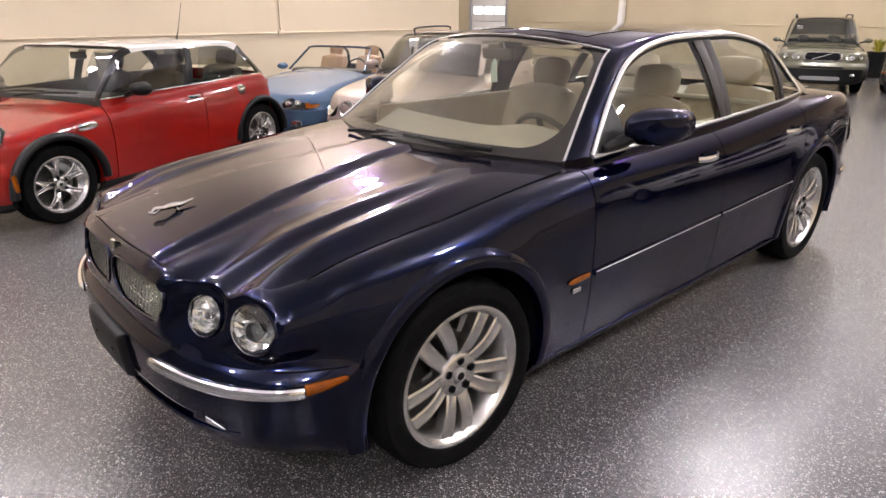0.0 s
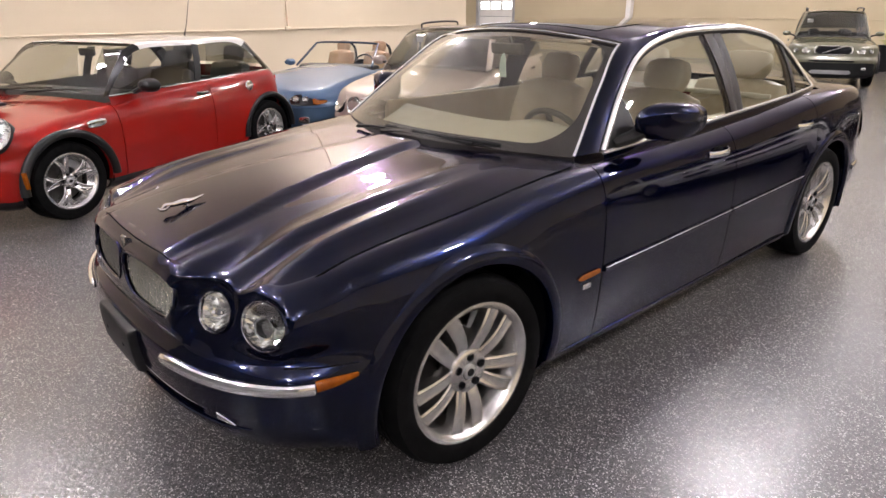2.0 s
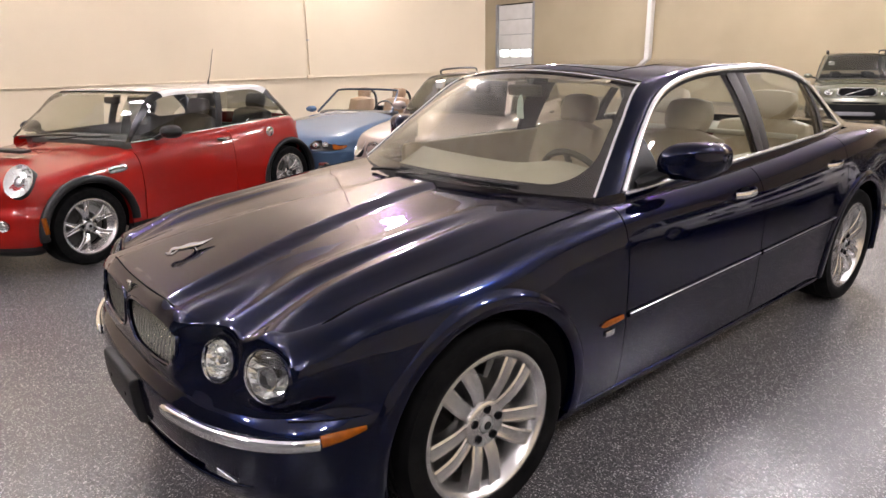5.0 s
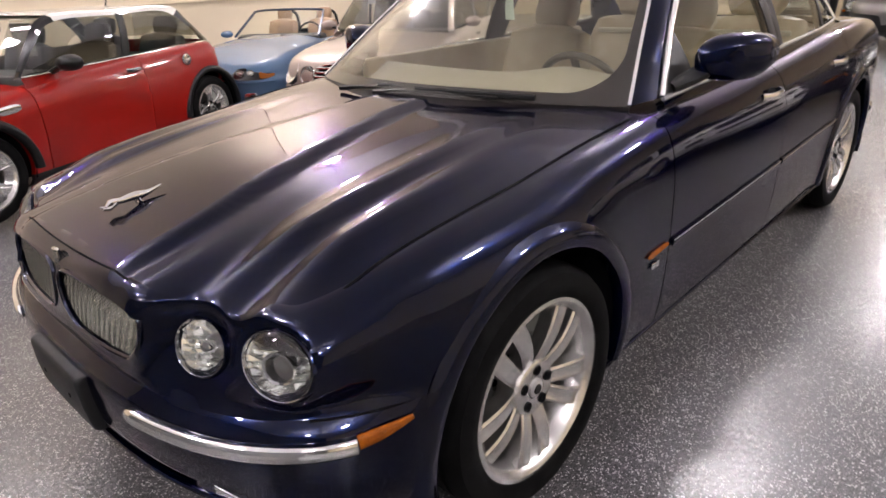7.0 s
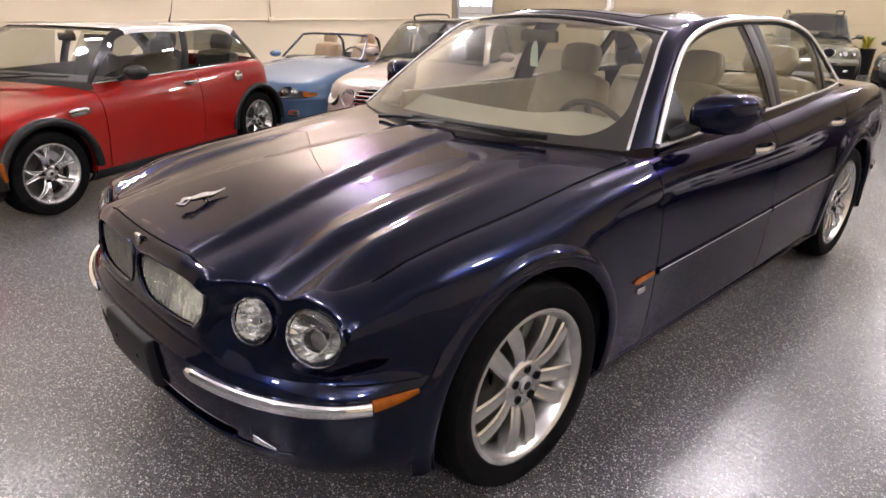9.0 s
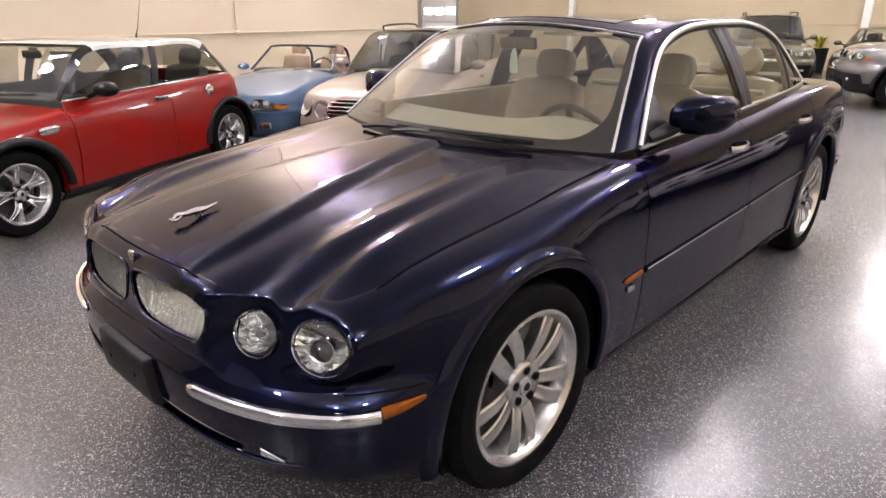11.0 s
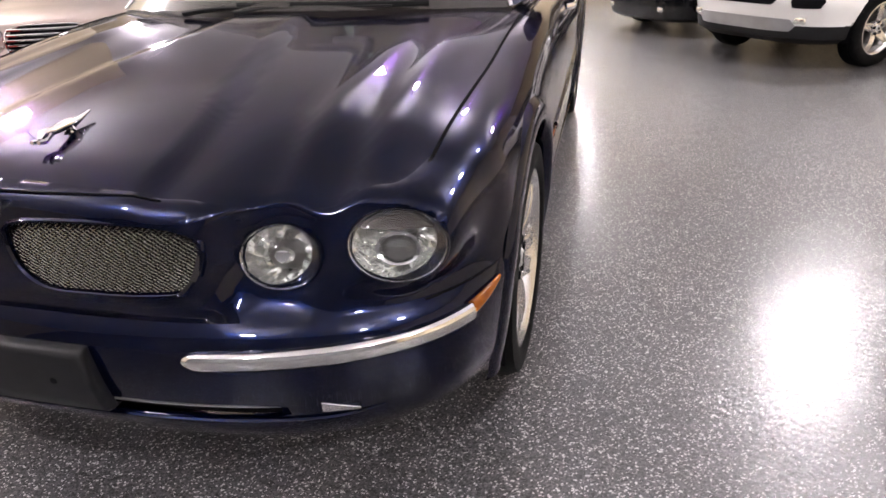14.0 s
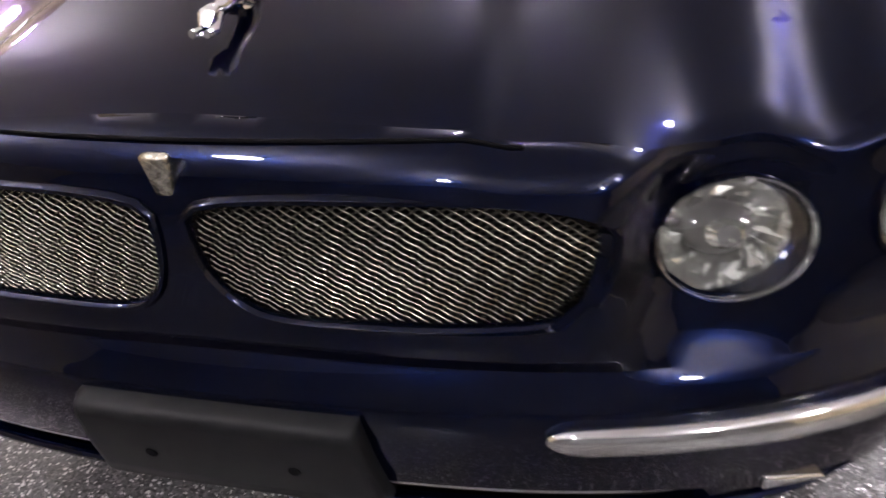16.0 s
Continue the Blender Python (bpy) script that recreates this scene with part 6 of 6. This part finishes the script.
def suv(key, name, label, body, clad, lamps, grille, spokes, screen=None):
    P = dict(hw=0.935, wb=2.85, wr=0.365, rim=0.245, nose=0.86, tail=1.0, zc=[(-0.85, 0.90), (-0.7, 0.99), (-0.2, 1.07), (0.5, 1.12), (0.8, 1.13), (2.9, 1.18), (3.9, 1.15)],
             ze=[(-0.85, 0.87), (-0.7, 0.94), (-0.2, 1.01), (0.5, 1.06), (0.8, 1.08), (1.8, 1.11), (2.9, 1.14), (3.9, 1.10)], sill=0.24, step=0.70, lean=0.03, belt=0.76, turn=(0.14, 0.12, 0.10),
             rise=(2.8, 2.7, 2.6), clad=0.42, clad_paint=clad, arch=0.42, flare=(clad is M_DARK), seams=(0.65, 1.70, 2.55), panels=("front_panel", "front_door", "rear_door", "rear_panel"), glass=(0.62, 1.22, 3.40, 3.75), cabin=(0.80, 0.64, 1.74, 1.12, 1.16),
             panes=((3, 19), (22, 32), (35, 44)), posts=(20, 33), paint=body, handles=(1.5, 2.4), hz=0.98, seats=(1.45, 2.4), spokes=spokes, power=3.0, side_glass=screen or M_SHADED, screen=screen or M_SHADED, back_glass=screen or M_SHADED, mirror=body)
    car, skin = other_car(name, label, CARS[key], P)
    for side in (1, -1):
        part("roof_bar", sweep(smoothed([(side * 0.60, 1.45, 1.73), (side * 0.61, 1.55, 1.79), (side * 0.61, 2.3, 1.80), (side * 0.61, 3.1, 1.79), (side * 0.60, 3.2, 1.73)], 24), 0.018, 0.018, 6), M_DARK if clad is M_DARK else M_STEEL, car, "roof rail")
        part("headlamp_bezel", patch(skin, side * 0.46, side * 0.84, 0.80, 0.93, 0.006, 14, 5, 4), M_CLEARLAMP if lamps != "clear" else M_REFLECTOR, car)
        for x in (0.56, 0.73):
            lamp_on(car, skin, side * x, 0.865, 0.062, 0.026)
        part("fog_lamp", box(0.14, 0.05, 0.06, tuple(front_place(skin, side * 0.62, 0.47, -0.01)), 0.015), M_REFLECTOR, car)
    if grille == "wide":
        part("grille", patch(skin, -0.36, 0.36, 0.80, 0.96, 0.010, 14, 5, 6), M_VOID, car)
        part("grille_frame", sweep([tuple(front_place(skin, 0.37 * abs(math.cos(a)) ** 0.4 * (1 if math.cos(a) > 0 else -1), 0.88 + 0.088 * abs(math.sin(a)) ** 0.4 * (1 if math.sin(a) > 0 else -1), 0.016)) for a in np.linspace(0, 2 * math.pi, 49)[:-1]], 0.014, 0.014, 6, closed=True), M_CHROME, car)
        part("grille_slash", sweep([tuple(front_place(skin, -0.22 + 0.40 * t, 0.81 + 0.14 * t, 0.022)) for t in np.linspace(0, 1, 7)], 0.012, 0.012, 6), M_CHROME, car, "diagonal chrome bar")
    else:
        for s in (1, -1):
            part("grille", patch(skin, s * 0.04, s * 0.34, 0.80, 0.94, 0.012, 12, 5, 4), M_CHROME, car, "chrome grille half")
            part("grille_recess", patch(skin, s * 0.06, s * 0.32, 0.815, 0.925, 0.016, 12, 5, 4), M_VOID, car)
    return car, skin


def green_suv():
    car, skin = suv("suv_green", "suv_car", "grey-green tall estate with diagonal grille bar", M_GREENGREY, M_DARK, "clear", "wide", FIVE, M_SMOKE)
    part("bumper_band", patch(skin, -0.88, 0.88, 0.66, 0.73, 0.006, 30, 3, 12), M_GREENGREY, car)
    part("lower_grille", patch(skin, -0.46, 0.46, 0.62, 0.655, 0.008, 20, 3, 8), M_VOID, car)
    part("lower_bumper", patch(skin, -0.90, 0.90, 0.28, 0.60, 0.004, 30, 4, 10), M_DARK, car, "black lower bumper")
    part("skid_plate", patch(skin, -0.42, 0.42, 0.34, 0.43, 0.016, 20, 4, 8), M_STEEL, car, "silver skid plate")
    part("window_sticker", box(0.13, 0.004, 0.09, (-0.52, 0.93, 1.50), 0.001), M_ROOFWHITE, car)


def silver_suv():
    car, skin = suv("suv_silver", "suv_car", "silver tall estate with black arches and five-spoke wheels", M_SILVER, M_DARK, "clear", "pair", FIVE)
    part("lower_bumper", patch(skin, -0.91, 0.91, 0.26, 0.58, 0.006, 30, 4, 10), M_DARK, car, "black lower bumper")
    part("lower_grille", patch(skin, -0.5, 0.5, 0.32, 0.46, 0.014, 24, 4, 8), M_VOID, car)
    for s in (1, -1):
        part("turn_lamp", patch(skin, s * 0.78, s * 0.90, 0.80, 0.92, 0.022, 6, 4, 3), M_AMBER, car)


M_UNDERSIDE = mat("dark_underside_plastic", (0.008, 0.008, 0.009), 0.6, spec=0.3)


def white_suv():
    car, skin = suv("suv_white", "suv_car", "white tall estate with dark lower grille", M_ROOFWHITE, M_UNDERSIDE, "clear", "wide", FIVE)
    part("lower_grille", patch(skin, -0.40, 0.40, 0.60, 0.68, 0.006, 20, 4, 8), M_VOID, car, "black lower grille slot")
    for s in (1, -1):
        part("fog_recess", patch(skin, s * 0.54, s * 0.80, 0.58, 0.70, 0.006, 12, 4, 5), M_VOID, car, "dark fog lamp recess")
    part("skid_plate", patch(skin, -0.60, 0.60, 0.36, 0.48, 0.012, 24, 4, 8), M_STEEL, car, "grey skid plate")


def black_saloon(key, label, body):
    P = dict(hw=0.90, wb=2.85, wr=0.33, rim=0.23, nose=0.85, tail=1.05, zc=[(-0.85, 0.72), (-0.65, 0.82), (-0.2, 0.90), (0.5, 0.97), (0.8, 0.98), (3.0, 1.03), (3.9, 0.98)],
             ze=[(-0.85, 0.69), (-0.65, 0.77), (-0.2, 0.85), (0.5, 0.91), (0.8, 0.93), (1.8, 0.96), (3.0, 0.99), (3.9, 0.94)], sill=0.17, step=0.50, lean=0.03, belt=0.60, turn=(0.14, 0.12, 0.12),
             rise=(2.5, 2.5, 2.5), clad=0.23, clad_paint=body, arch=0.375, seams=(0.65, 1.7, 2.6), panels=("front_panel", "front_door", "rear_door", "rear_panel"), glass=(0.62, 1.30, 2.55, 3.25), cabin=(0.77, 0.60, 1.42, 0.96, 1.01),
             panes=((3, 21), (24, 42)), posts=(22,), paint=body, handles=(1.5, 2.45), hz=0.87, seats=(1.5, 2.4), spokes=FIVE, side_glass=M_DIMGLASS)
    car, skin = other_car("saloon_car", label, CARS[key], P)
    for side in (1, -1):
        for x, r in ((0.66, 0.10), (0.44, 0.082)):
            lamp_on(car, skin, side * x, 0.64, r, 0.024, squash=1.0)
        part("turn_lamp", patch(skin, side * 0.74, side * 0.83, 0.47, 0.52, 0.016, 8, 3, 3), M_AMBER, car, "amber marker lamp")
        part("fog_lamp", box(0.10, 0.04, 0.06, tuple(front_place(skin, side * 0.5, 0.33, 0.0)), 0.015), M_REFLECTOR, car)
    part("grille", patch(skin, -0.30, 0.30, 0.55, 0.74, 0.012, 14, 5, 5), M_VOID, car)
    for k in range(5):
        part("grille_bar", sweep([tuple(front_place(skin, x, 0.57 + 0.038 * k, 0.022)) for x in np.linspace(-0.27, 0.27, 11)], 0.006, 0.010, 6), M_CHROME, car)
    part("bumper_strip", sweep([tuple(front_place(skin, x, 0.50, 0.010)) for x in np.linspace(-0.72, 0.72, 31)], 0.008, 0.014, 6), M_CHROME, car, "chrome bumper strip")


green_suv()
silver_suv()
white_suv()
black_saloon("saloon_black", "black saloon with chrome barred grille and lamps", M_BLACK)
black_saloon("saloon_grey", "dark grey saloon parked before the tan back wall", M_DARKGREY)


def potted_plant(x, y):
    ob = empty("potted_plant", pose(x, y, 0), "yellow-green leafy plant in a tall black pot", "plant")
    part("pot", lathe([(0, 0.0), (0.17, 0.0), (0.21, 0.55), (0.23, 0.60), (0.20, 0.60), (0.18, 0.54), (0, 0.54)], 28, "z"), M_DARK, ob)
    rng = random.Random(4)
    bms = []
    for k in range(60):
        a, h, r = rng.uniform(0, 6.28), rng.uniform(0.12, 0.36), rng.uniform(0.05, 0.28)
        c, s = math.cos(a), math.sin(a)
        p = [(0.03 * c, 0.03 * s, 0.54), (r * 0.5 * c, r * 0.5 * s, 0.54 + h * 0.8), (r * c, r * s, 0.54 + h)]
        bms.append(sweep(smoothed(p, 6), 0.018, 0.003, 6, taper=[0.3, 0.5, 1, 1.2, 0.9, 0.2]))
    part("leaves", merged(*bms), varied(mat("leaf", (0.25, 0.24, 0.03), 0.5), 8, (0.12, 0.16, 0.02), (0.42, 0.34, 0.03)), ob)


potted_plant(-2.75, 17.2)
